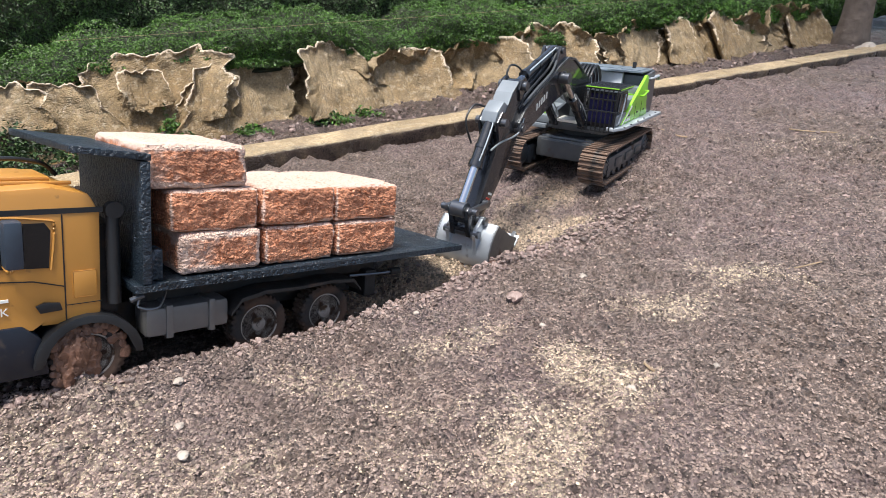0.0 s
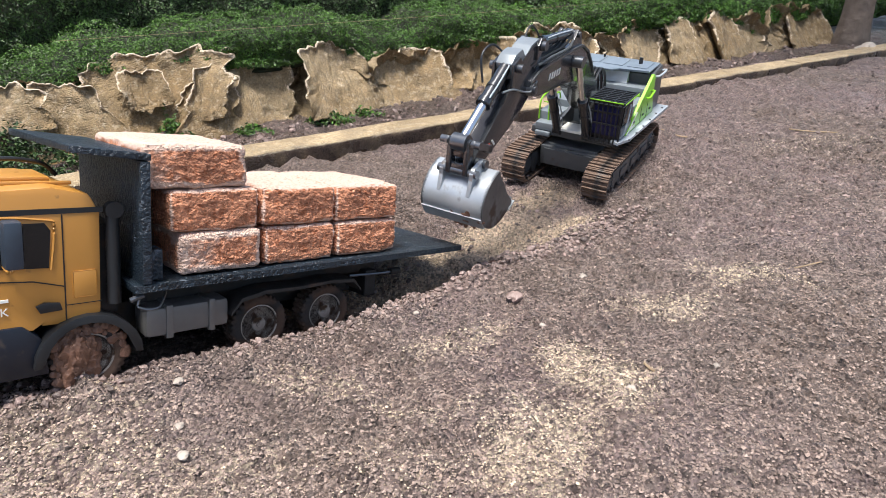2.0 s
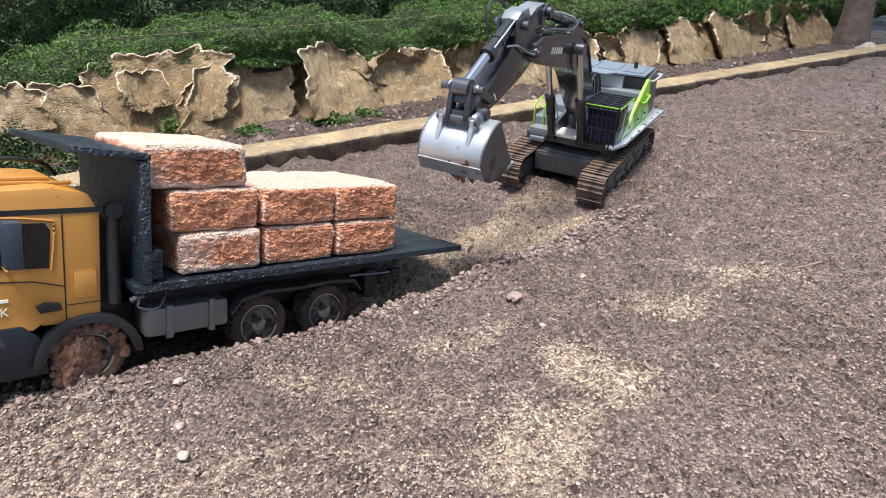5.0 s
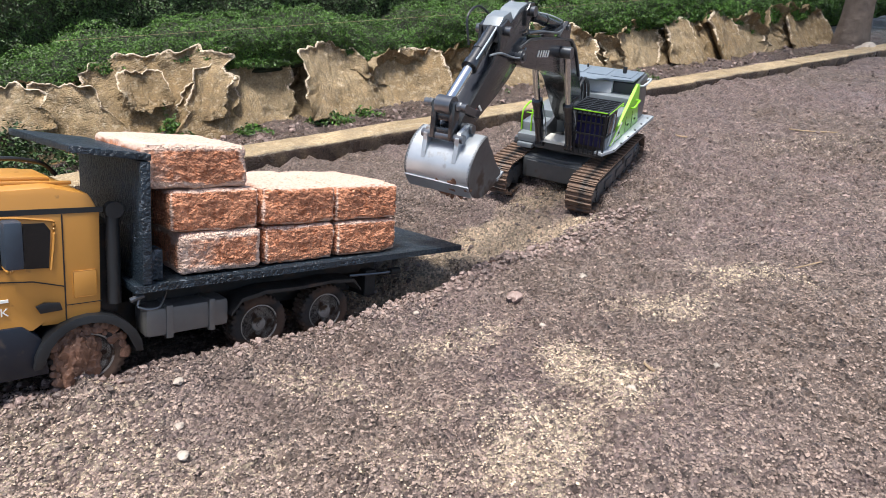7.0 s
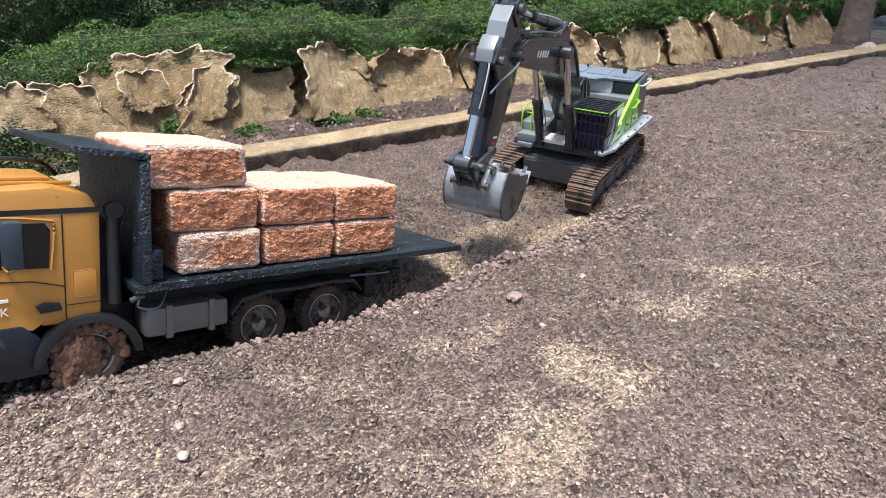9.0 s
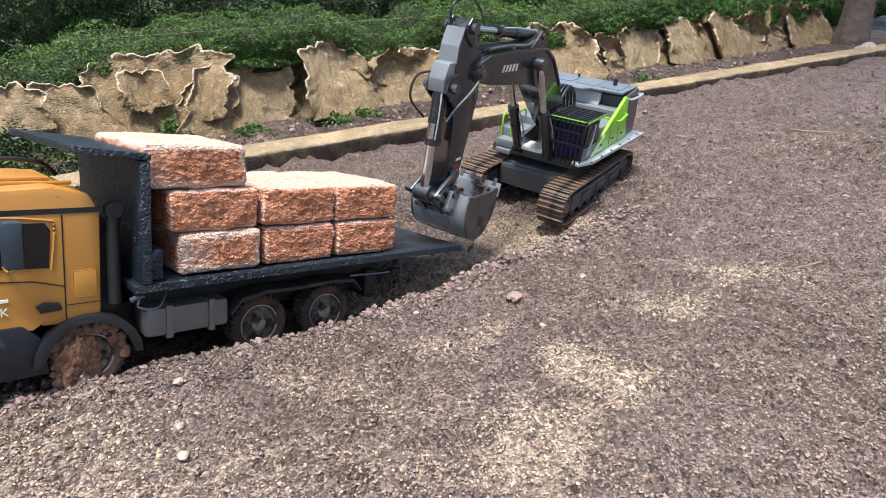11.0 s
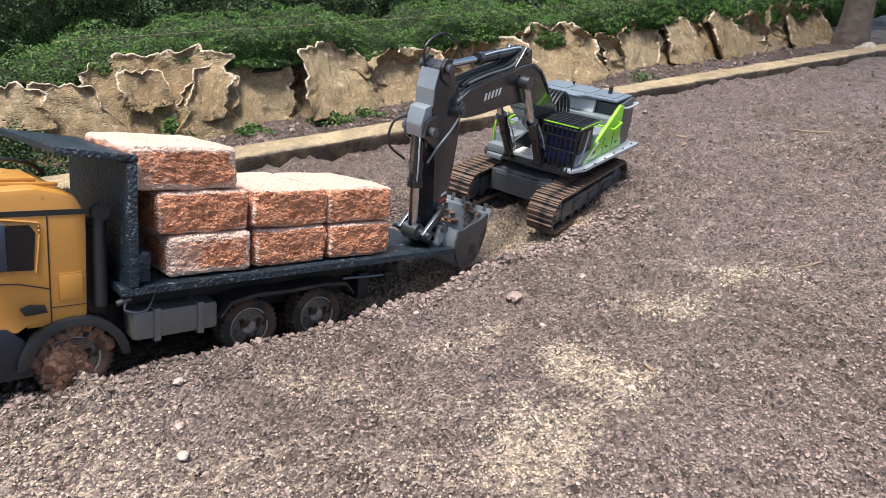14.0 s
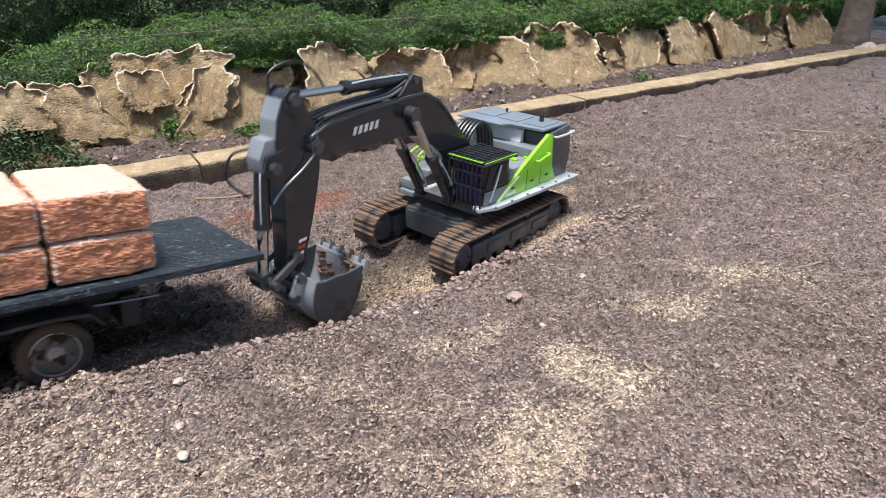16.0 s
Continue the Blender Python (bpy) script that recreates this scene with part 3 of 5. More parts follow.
def build_earth_wall():
    """An eroded bank: overlapping scooped faces with ragged, curled rims above a plain foot."""
    S = np.arange(-1.3, 3.02, 0.006)
    V = np.linspace(0, 1, 54)
    SS, VV = np.meshgrid(S, V)
    wob = 0.02 * fbm(SS, VV, 6, 3, 91)
    top, depth, rim = np.full_like(SS, 0.06), np.zeros_like(SS), np.zeros_like(SS)
    best = np.full_like(SS, 9.0)
    for k, (c, w, h, d) in enumerate(SCOOPS):
        lean = 0.05 * (1 if k % 3 else -1)
        q = (SS + wob - c - lean * (VV - 0.5)) / w
        inside = np.abs(q)
        hh = (h + 0.018) * np.sqrt(np.clip(1 - 0.55 * inside ** 2.6, 0, 1))
        hh = np.where(inside < 1.25, hh, 0.05)
        top = np.maximum(top, hh)
        nearer = inside < best
        depth = np.where(nearer, d * (1 - inside ** 2) * np.sin(np.pi * np.clip(VV * 0.85 + 0.12, 0, 1)), depth)
        rim = np.where(nearer, inside, rim)
        best = np.where(nearer, inside, best)
    ragged = 0.014 * fbm(SS, 0 * VV + 3, 22, 4, 95, 0.65) + 0.008 * fbm(SS, 0 * VV, 70, 2, 96)
    top = 0.88 * top + ragged
    Z = -0.06 + VV * (top + 0.06)
    foot = 0.362 + 0.035 * fbm(SS, 0 * SS, 1.3, 2, 101) - 0.10 * np.exp(-((SS - 1.5) / 0.22) ** 2) + np.where(SS < 0.1, -0.05 * np.clip((0.1 - SS) / 0.5, 0, 1), 0)
    slope = np.where(SS < 0.35, 0.34, 0.22) * (VV - 0.3)
    N = foot + slope * 0.55 + depth * 1.25 + 0.018 * fbm(SS, Z, 10, 4, 111, 0.55) + 0.005 * fbm(SS, Z, 60, 3, 121) + 0.010 * np.abs(fbm(SS * 1.2, Z, 16, 3, 123))
    crest = np.clip((VV - 0.90) / 0.10, 0, 1)
    N = N - 0.030 * crest ** 1.5 * (0.7 + 0.6 * fbm(SS, 0 * SS, 14, 3, 131)) - 0.030 * np.clip((rim - 0.84) / 0.16, 0, 1) * np.clip(VV * 4, 0, 1)
    # horizontal ledges where the soil broke off
    ledge = np.abs(np.mod(Z * 9 + 0.8 * fbm(SS, Z, 3.5, 3, 141), 1) - 0.5)
    N = N - 0.016 * np.clip((0.09 - ledge) / 0.09, 0, 1) * np.clip(VV * 3, 0, 1)
    X, Y = kerb_xy(SS, N)
    nb = len(V)
    # the back of the crest falls away behind the rim
    Xb, Yb = kerb_xy(S, N[-1] + 0.012)
    Xc, Yc = kerb_xy(S, N[-1] + 0.09)
    X = np.concatenate([X, [Xb], [Xc]])
    Y = np.concatenate([Y, [Yb], [Yc]])
    Z = np.concatenate([Z, [Z[-1] - 0.004], [Z[-1] * 0 - 0.06]])
    ob = sheet("wall_earth_bank", np.stack([X, Y, Z], -1).reshape(-1, 3).tolist(), grid_faces(len(S), nb + 2).tolist(), bank_mat)
    at = ob.data.attributes.new("sand", "FLOAT", "POINT")
    at.data.foreach_set("value", np.zeros(len(ob.data.vertices), np.float32))
    tagged(ob, "eroded tan earth bank with scooped faces and ragged rims", "earth wall", kind="structure")
    for k, slab in enumerate(SLABS):
        build_slab(ob, k, *slab)


def leaves(name, P, Nrm, size, material, label, category, seed, kind="stuff", parent=None):
    """Small folded leaves at the points P, facing about along Nrm."""
    rs = np.random.RandomState(seed)
    n = len(P)
    d = Nrm + 0.75 * rs.randn(n, 3)
    d /= np.linalg.norm(d, axis=1)[:, None]
    t = np.cross(d, rs.randn(n, 3))
    t /= np.linalg.norm(t, axis=1)[:, None] + 1e-9
    b = np.cross(d, t)
    s = (size * (0.6 + 0.8 * rs.rand(n)))[:, None]
    P = P + 0.6 * size[:, None] * rs.randn(n, 3)
    v = np.stack([P - t * s, P + b * s * 0.5 + d * s * 0.2, P + t * s, P - b * s * 0.5 + d * s * 0.2], 1)
    F = np.arange(n * 4).reshape(n, 4)
    F = np.concatenate([F[:, [0, 1, 2]], F[:, [0, 2, 3]]])
    ob = sheet(name, v.reshape(-1, 3).tolist(), F.tolist(), material, False)
    ob.parent = parent
    return tagged(ob, label, category, kind=kind)


def hedge_surface(s, v, low, sd):
    """The lower hedge spills over the bank's crest; the upper one stands behind it."""
    bulge = fbm(s, v * 0.3, 7, 3, 151 + sd)
    if low:
        drop = 0.178 + 0.035 * fbm(s, 0 * s, 3.2, 3, 161) - 0.02 * np.clip(s - 1.5, 0, 2) + 0.0 * s
        drop = drop - 0.075 * np.exp(-((s + 0.45) / 0.28) ** 2)
        a = v * 3.0
        n = 0.585 - 0.150 * np.sin(np.clip(a * 0.8, 0, 1.6)) * (1 + 0.16 * bulge) + 0.06 * np.clip(1 - a, 0, 1) * 1.6
        z = drop + 0.070 * np.clip(np.cos(a * 0.98), -1, 1) * (1 + 0.12 * bulge) + 0.008 * bulge
    else:
        n = 0.70 + 0.05 * bulge + 0.10 * v
        z = 0.17 + 0.55 * v + 0.02 * bulge
    return n, z


def build_hedges():
    rs = np.random.RandomState(12)
    for low, count, nm, m, lab in ((True, 230000, "creeping_hedge", leaf_mat, "bright green small-leaved creeper spilling over the earth bank"), (False, 220000, "clipped_hedge", leaf_dark, "dark green clipped hedge rising behind the creeper")):
        S, V = np.meshgrid(np.arange(-1.5, 5.6, 0.02), np.linspace(0, 1, 30))
        n, z = hedge_surface(S, V, low, 0)
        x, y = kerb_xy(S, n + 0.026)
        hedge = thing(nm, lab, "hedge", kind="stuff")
        # dark backing sheet behind the leaves; the hedge's inner shade is its colour
        ob = sheet("shade_backing", np.stack([x, y, z - 0.018], -1).reshape(-1, 3).tolist(), grid_faces(S.shape[1], 30).tolist(), under_mat)
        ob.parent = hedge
        s, v = rs.rand(count) ** 1.7 * 5.4 - 1.0, rs.rand(count)
        e = 0.004
        n, z = hedge_surface(s, v, low, 0)
        n2, z2 = hedge_surface(s, v + e, low, 0)
        dn, dz = n2 - n, z2 - z
        ln = np.hypot(dn, dz) + 1e-9
        nn, nz = -np.abs(dz) / ln, np.abs(dn) / ln
        tuft = fbm(s, v * 0.5, 30, 2, 171) + 0.8 * fbm(s, v * 0.4, 11, 2, 175)
        n, z = n + nn * 0.014 * tuft, z + nz * 0.014 * tuft
        x, y = kerb_xy(s, n)
        P = np.stack([x, y, z], -1)
        Nv = np.stack([nn * KN[0], nn * KN[1], nz], -1)
        size = (0.0032 if low else 0.0042) * (1 + 0.25 * np.clip(s, 0, 4))
        leaves("foliage", P, Nv, size, m, lab, "", 13 + low, parent=hedge)
    # leafy clumps rooted at the foot of the bank
    for s, n, r, h, k in ((-0.08, 0.335, 0.055, 0.06, 900), (-0.42, 0.26, 0.12, 0.09, 2600), (-0.62, 0.22, 0.14, 0.10, 2600), (0.34, 0.29, 0.05, 0.025, 450), (0.45, 0.31, 0.04, 0.02, 300), (0.12, 0.30, 0.05, 0.02, 300), (0.95, 0.30, 0.04, 0.03, 250), (1.55, 0.22, 0.05, 0.035, 300)):
        a, u = rs.rand(k) * 6.283, rs.rand(k) ** 0.6
        lump = 0.75 + 0.5 * rs.rand(k)
        x0, y0 = kerb_xy(s, n)
        rr = r * (1 + 0.45 * fbm(np.cos(a) + s * 9, np.sin(a), 1.7, 2, 181))
        P = np.stack([x0 + rr * u * np.cos(a) * 1.4, y0 + rr * u * np.sin(a) * 0.8, -0.02 + h * lump * (1 - u ** 1.5) * (0.7 + 0.5 * fbm(a + s * 9, u * 3, 2, 2, 183))], -1)
        leaves("ground_plant", P, np.stack([0.5 * u * np.cos(a), 0.5 * u * np.sin(a), 0 * a + 0.8], -1), np.full(k, 0.0055), leaf_dark if r > 0.06 else leaf_mat, "low leafy plant growing at the foot of the bank", "plant", 20 + int(k), "")


def build_tree(s, n, r, label, lean=0.0, seed=0):
    tree = thing("tree", label, "tree")
    x0, y0 = kerb_xy(s, n)
    bm = fresh()
    rings = []
    for k in range(60):
        z = -0.08 + 2.6 * k / 59
        row = []
        for q in range(40):
            a = 2 * math.pi * q / 40
            flare = 1 + 0.35 * math.exp(-max(z, 0) * 9)
            rr = r * flare * (1 - 0.12 * z / 2.6) * (1 + 0.10 * noise.noise(Vector((math.cos(a) * 2, math.sin(a) * 2, z * 2 + seed))) + 0.06 * noise.noise(Vector((math.cos(a) * 7, math.sin(a) * 7, z * 5 + seed))))
            row.append(bm.verts.new((x0 + lean * z + rr * math.cos(a), y0 + rr * math.sin(a), z)))
        rings.append(row)
    for a, b in zip(rings, rings[1:]):
        for q in range(40):
            bm.faces.new((a[q], a[(q + 1) % 40], b[(q + 1) % 40], b[q]))
    bm.faces.new(rings[-1])
    part("trunk", bm, bark_mat, tree, smooth=True)
    rs = np.random.RandomState(seed + 50)
    for k in range(5):
        a = k * 1.256 + seed
        tip = (x0 + lean * 2.6 + 1.0 * math.cos(a), y0 + 1.0 * math.sin(a), 3.2 + 0.3 * math.sin(k * 2.0))
        bm = tube(fresh(), [(x0 + lean * 2.4, y0, 2.35), (x0 + lean * 2.5 + 0.4 * math.cos(a), y0 + 0.4 * math.sin(a), 2.8), tip], r * 0.3, 10)
        part("limb", bm, bark_mat, tree, smooth=True)
    # clumps of leaves round the limb ends
    m = 4000
    c = rs.randint(0, 5, m) * 1.256 + seed
    P = np.stack([x0 + lean * 2.6 + 0.9 * np.cos(c), y0 + 0.9 * np.sin(c), 3.15 + 0 * c], -1) + rs.randn(m, 3) * (0.38, 0.38, 0.22)
    leaves("crown", P, np.tile((0, 0, 1.0), (m, 1)), np.full(m, 0.03), leaf_dark, "", "", 60 + seed, "", tree)


# ---- excavator: x forward, y to its left, z up; pins taken from one side view ----
FOOT = (0.0368, 0.1262)          # boom foot on the upper body
BOOM_LEN, STICK_TIP = 0.3503, (0.186, -0.016)
BOOM_CYL, BOOM_TOP = (0.185, 0.0668), (0.176, 0.116)
STICK_TOP, STICK_CYL, ROCK = (-0.0536, 0.0498), (0.0364, 0.0639), (0.1560, -0.0100)
BUCKET_PIN = (0.029, 0.002)
RAM_FOOT = (0.098, 0.078)      # boom rams on the upper body
ROCKER, LINK = 0.0524, 0.044
TRACK_R, TRACK_X0, TRACK_X1, TRACK_Z = 0.031, -0.140, 0.150, 0.007
SHOES = 46


def loop_point(u):
    """The place and turn of a shoe at the share u of the way round a track."""
    straight = TRACK_X1 - TRACK_X0
    arc = math.pi * TRACK_R
    d = (u % 1.0) * 2 * (straight + arc)
    if d < straight:                       # along the top, forwards
        return TRACK_X0 + d, TRACK_Z + TRACK_R, 0.0
    d -= straight
    if d < arc:
        a = d / TRACK_R
        return TRACK_X1 + TRACK_R * math.sin(a), TRACK_Z + TRACK_R * math.cos(a), math.degrees(a)
    d -= arc
    if d < straight:
        return TRACK_X1 - d, TRACK_Z - TRACK_R, 180.0
    a = (d - straight) / TRACK_R
    return TRACK_X0 - TRACK_R * math.sin(a), TRACK_Z - TRACK_R * math.cos(a), 180 + math.degrees(a)


LOOP = 2 * (TRACK_X1 - TRACK_X0 + math.pi * TRACK_R)


def build_excavator():
    ex = thing("excavator", "charcoal and lime-green tracked model excavator, tracks caked with mud", "excavator")
    P = {"root": ex}
    # undercarriage
    bm = bx(fresh(), -0.10, 0.095, -0.062, 0.062, 0.0, 0.045, 0.006)
    bx(bm, 0.08, 0.104, -0.066, 0.066, -0.004, 0.040, 0.004)
    part("undercarriage", bm, steel_dark, ex, smooth=True)
    bm = prism(fresh(), [(0.1045, 0.0), (0.1045, 0.036), (0.108, 0.036), (0.108, 0.0)], -0.055, 0.055, 0.001)
    part("front_plate", bm, steel_dark, ex)
    part("slew_ring", cyl(fresh(), (0, 0, 0.044), (0, 0, 0.062), 0.062, 32), black_plastic, ex)
    # the two track units
    shoe = fresh()
    bx(shoe, -0.0085, 0.0085, -0.027, 0.027, 0.0, 0.0035, 0.0006)
    bx(shoe, -0.0070, -0.0045, -0.027, 0.027, 0.0030, 0.0075, 0.0005)
    bx(shoe, 0.0030, 0.0050, -0.027, 0.027, 0.0030, 0.0060, 0.0005)
    bx(shoe, -0.005, 0.005, -0.006, 0.006, -0.005, 0.0005)
    shoe_mesh = None
    P["shoes"] = []
    for side in (1, -1):
        yc = 0.0915 * side
        inner, outer = yc - 0.018 * side, yc + 0.019 * side
        frame_bm = bx(fresh(), -0.115, 0.125, min(inner, outer), max(inner, outer), -0.012, 0.022, 0.005)
        for k in range(3):
            x = -0.075 + 0.07 * k
            bx(frame_bm, x - 0.024, x + 0.020, *sorted((outer - 0.001 * side, outer + 0.003 * side)), -0.004, 0.014, 0.002)
        unit = part("track_frame", frame_bm, steel_dark, ex, "grey track frame with dried mud", True)
        for nm, x in (("sprocket", TRACK_X0), ("idler_wheel", TRACK_X1)):
            wb = lathe(fresh(), [(-0.016, 0.004), (-0.016, TRACK_R - 0.007), (-0.006, TRACK_R - 0.003), (0.006, TRACK_R - 0.003), (0.016, TRACK_R - 0.007), (0.017, 0.018), (0.020, 0.016), (0.020, 0.004)][::1])
            for k in range(8):
                a = k * math.pi / 4
                cyl(wb, (0.013 * math.cos(a), 0.016 * side, 0.013 * math.sin(a)), (0.013 * math.cos(a), 0.0225 * side, 0.013 * math.sin(a)), 0.0022, 6)
            w = part(nm, wb, steel_dark, unit, smooth=True)
            w.location = (x, yc, TRACK_Z)
        for k in range(7):
            x = -0.105 + 0.036 * k
            w = part("road_roller", lathe(fresh(), [(-0.017, 0.003), (-0.017, 0.011), (-0.008, 0.011), (-0.006, 0.008), (0.006, 0.008), (0.008, 0.011), (0.017, 0.011), (0.017, 0.003)], 16), steel_dark, unit, smooth=True)
            w.location = (x, yc, TRACK_Z - TRACK_R + 0.012)
        for x in (-0.045, 0.06):
            w = part("top_roller", cyl(fresh(), (x, yc - 0.014, TRACK_Z + TRACK_R - 0.009), (x, yc + 0.014, TRACK_Z + TRACK_R - 0.009), 0.007, 14), steel_dark, unit, smooth=True)
        for k in range(SHOES):
            if shoe_mesh is None:
                ob = part("track_shoe", shoe, track_metal, ex)
                shoe_mesh = ob.data
            else:
                ob = new("track_shoe", shoe_mesh)
                ob.parent = ex
            P["shoes"].append((ob, yc, (k + 0.5 * (side > 0)) / SHOES))
    # upper body
    bm = bx(fresh(), -0.165, 0.092, -0.095, 0.085, 0.060, 0.076, 0.003)
    part("slewing_platform", bm, steel_dark, ex, smooth=True)
    bm = prism(fresh(), [(-0.186, 0.100), (-0.186, 0.127), (0.070, 0.118), (0.107, 0.104), (0.100, 0.086), (-0.150, 0.086)], 0.073, 0.0795, 0.0012, axis="z")
    walkway = part("walkway", bm, steel_light, ex, "light grey side walkway plate", True)
    for k in range(6):
        x = -0.16 + 0.048 * k
        part("bolt", cyl(fresh(), (x, 0.119, 0.0795), (x, 0.119, 0.0815), 0.0022, 8), steel_dark, walkway)
    # engine housing and counterweight
    bm = prism(fresh(), [(-0.178, 0.066), (-0.182, 0.120), (-0.179, 0.170), (-0.172, 0.176), (-0.100, 0.168), (-0.095, 0.068)], -0.088, 0.1015, 0.005)
    part("counterweight", bm, steel_dark, ex, "dark grey rear counterweight", True)
    bm = prism(fresh(), [(-0.172, -0.084), (-0.172, 0.096), (-0.085, 0.096), (-0.078, 0.030), (-0.062, 0.020), (-0.062, -0.084)], 0.1745, 0.1785, 0.0015, axis="z")
    hood = part("engine_hood", bm, steel_hood, ex, "blue-grey engine hood lid", True)
    for y0, y1 in ((-0.07, -0.025), (-0.015, 0.03), (0.04, 0.085)):
        part("hood_panel", bx(fresh(), -0.160, -0.100, y0, y1, 0.1785, 0.1800, 0.0006), steel_hood, hood)
    part("exhaust_stub", cyl(fresh(), (-0.135, 0.060, 0.179), (-0.137, 0.060, 0.193), 0.0045, 12), black_plastic, hood)
    part("aerial_stub", cyl(fresh(), (-0.150, -0.03, 0.179), (-0.150, -0.03, 0.187), 0.0025, 8), black_plastic, hood)
    bm = bx(fresh(), -0.100, 0.020, -0.088, 0.030, 0.074, 0.120, 0.004)
    bx(bm, -0.098, 0.018, 0.030, 0.100, 0.076, 0.128, 0.004)
    bx(bm, -0.098, -0.062, -0.086, 0.098, 0.118, 0.146, 0.003)
    bx(bm, -0.098, -0.050, -0.086, -0.034, 0.140, 0.168, 0.003)
    part("engine_housing", bm, steel_mid, ex, smooth=True)
    bm = prism(fresh(), [(-0.0945, 0.146), (-0.0945, 0.172), (-0.0885, 0.170), (-0.082, 0.146)], -0.030, 0.050, 0.001)
    part("white_bulkhead", bm, steel_pale, ex, "white bulkhead panel behind the boom")
    part("orange_cap", cyl(fresh(), (-0.020, 0.020, 0.120), (-0.020, 0.020, 0.129), 0.005, 12), orange_lamp, ex)
    for k, (x, y) in enumerate(((-0.055, 0.058), (-0.035, 0.072), (-0.062, 0.082))):
        part("filler_cap", cyl(fresh(), (x, y, 0.127), (x, y, 0.131), 0.007, 14), green_paint if k else black_plastic, ex)
    # green side panel with its slanted front edge
    panel = part("side_panel", prism(fresh(), [(0.060, 0.0800), (-0.130, 0.0800), (-0.112, 0.110), (-0.108, 0.168), (-0.092, 0.172), (-0.078, 0.163), (0.000, 0.118)], 0.099, 0.1055, 0.0015), green_paint, ex, "lime-green slanted side panel", True)
    part("panel_handle", tube(fresh(), [(-0.055, 0.105, 0.130), (-0.055, 0.113, 0.131), (-0.075, 0.114, 0.136), (-0.090, 0.113, 0.137), (-0.090, 0.105, 0.137)], 0.0022), green_paint, panel)
    for x in (-0.030, -0.075):
        part("panel_seam", bx(fresh(), x, x + 0.0012, 0.1052, 0.1060, 0.082, 0.118), black_plastic, panel)
    for x in (0.010, -0.05, -0.10):
        part("panel_latch", bx(fresh(), x, x + 0.008, 0.105, 0.1072, 0.094, 0.097), black_plastic, panel)
    part("panel_stripe", prism(fresh(), [(0.050, 0.0805), (0.058, 0.0805), (0.000, 0.1145), (-0.004, 0.112)], 0.1054, 0.1064), white_print, panel)
    part("panel_mark", bx(fresh(), 0.004, 0.034, 0.1054, 0.1062, 0.084, 0.0895), white_print, panel)
    part("rear_rail", tube(fresh(), [(-0.120, 0.100, 0.160), (-0.120, 0.111, 0.163), (-0.172, 0.111, 0.164), (-0.172, 0.100, 0.162)], 0.0025), steel_light, ex)
    # cab with bar guards
    cab = part("cab", bx(fresh(), 0.020, 0.092, 0.036, 0.100, 0.076, 0.152, 0.005), black_plastic, ex, "black cab with barred guards", True)
    bm = bx(fresh(), 0.0925, 0.0945, 0.042, 0.094, 0.086, 0.146)
    part("windscreen", bm, glass_blue, cab)
    part("side_window", prism(fresh(), [(0.030, 0.108), (0.030, 0.147), (0.080, 0.147), (0.088, 0.108)], 0.1002, 0.1022, 0.0006), glass_dark, cab)
    part("lower_door", prism(fresh(), [(0.028, 0.082), (0.028, 0.104), (0.090, 0.104), (0.092, 0.082)], 0.1002, 0.1035, 0.0008), steel_mid, cab)
    part("door_bar", tube(fresh(), [(0.078, 0.1045, 0.086), (0.066, 0.1065, 0.115), (0.052, 0.1045, 0.145)], 0.0016), steel_light, cab)
    guard = part("front_guard", bx(fresh(), 0.099, 0.104, 0.032, 0.105, 0.156, 0.160, 0.001), black_plastic, cab)
    for z in (0.068, 0.110, 0.134):
        part("cross_bar", bx(fresh(), 0.100, 0.1035, 0.032, 0.105, z, z + 0.0035, 0.001), black_plastic, guard)
    for k in range(8):
        y = 0.0340 + 0.0098 * k
        part("upright_bar", tube(fresh(), [(0.1025, y, 0.068), (0.1035, y, 0.110), (0.1025, y, 0.158)], 0.0017, 6), black_plastic, guard)
    roof = part("roof_guard", bx(fresh(), 0.014, 0.104, 0.032, 0.106, 0.1525, 0.1545, 0.001), steel_mid, cab)
    for y in (0.032, 0.106):
        part("edge_bar", bx(fresh(), 0.012, 0.106, y - 0.0018, y + 0.0018, 0.156, 0.161, 0.0008), black_plastic, roof)
    part("green_edge", bx(fresh(), 0.1040, 0.1060, 0.034, 0.105, 0.1590, 0.1612, 0.0006), green_paint, roof, "lime-green roof edge strip")
    part("green_edge", bx(fresh(), 0.014, 0.104, 0.1078, 0.1092, 0.1575, 0.1595, 0.0005), green_paint, roof, "lime-green roof edge strip")
    for k in range(8):
        x = 0.018 + 0.0115 * k
        part("roof_bar", bx(fresh(), x, x + 0.0038, 0.033, 0.105, 0.1580, 0.1615, 0.0008), black_plastic, roof)
    for y in (0.056, 0.081):
        part("roof_bar", bx(fresh(), 0.016, 0.103, y, y + 0.003, 0.1575, 0.1605, 0.0006), black_plastic, roof)
    # steps and green rail on the other side
    step = part("tool_box", bx(fresh(), -0.02, 0.070, -0.090, -0.040, 0.074, 0.104, 0.003), steel_mid, ex, "grey tool box with steps", True)
    part("step", bx(fresh(), 0.068, 0.094, -0.086, -0.044, 0.070, 0.086, 0.002), steel_mid, step, smooth=True)
    part("step", bx(fresh(), 0.086, 0.100, -0.084, -0.050, 0.058, 0.068, 0.002), steel_mid, step, smooth=True)
    for y in (-0.088, -0.066):
        part("hand_rail", tube(fresh(), [(0.072, y, 0.086), (0.070, y, 0.120), (0.058, y, 0.132), (0.020, y, 0.134), (0.010, y, 0.104)], 0.0019), green_paint, step)
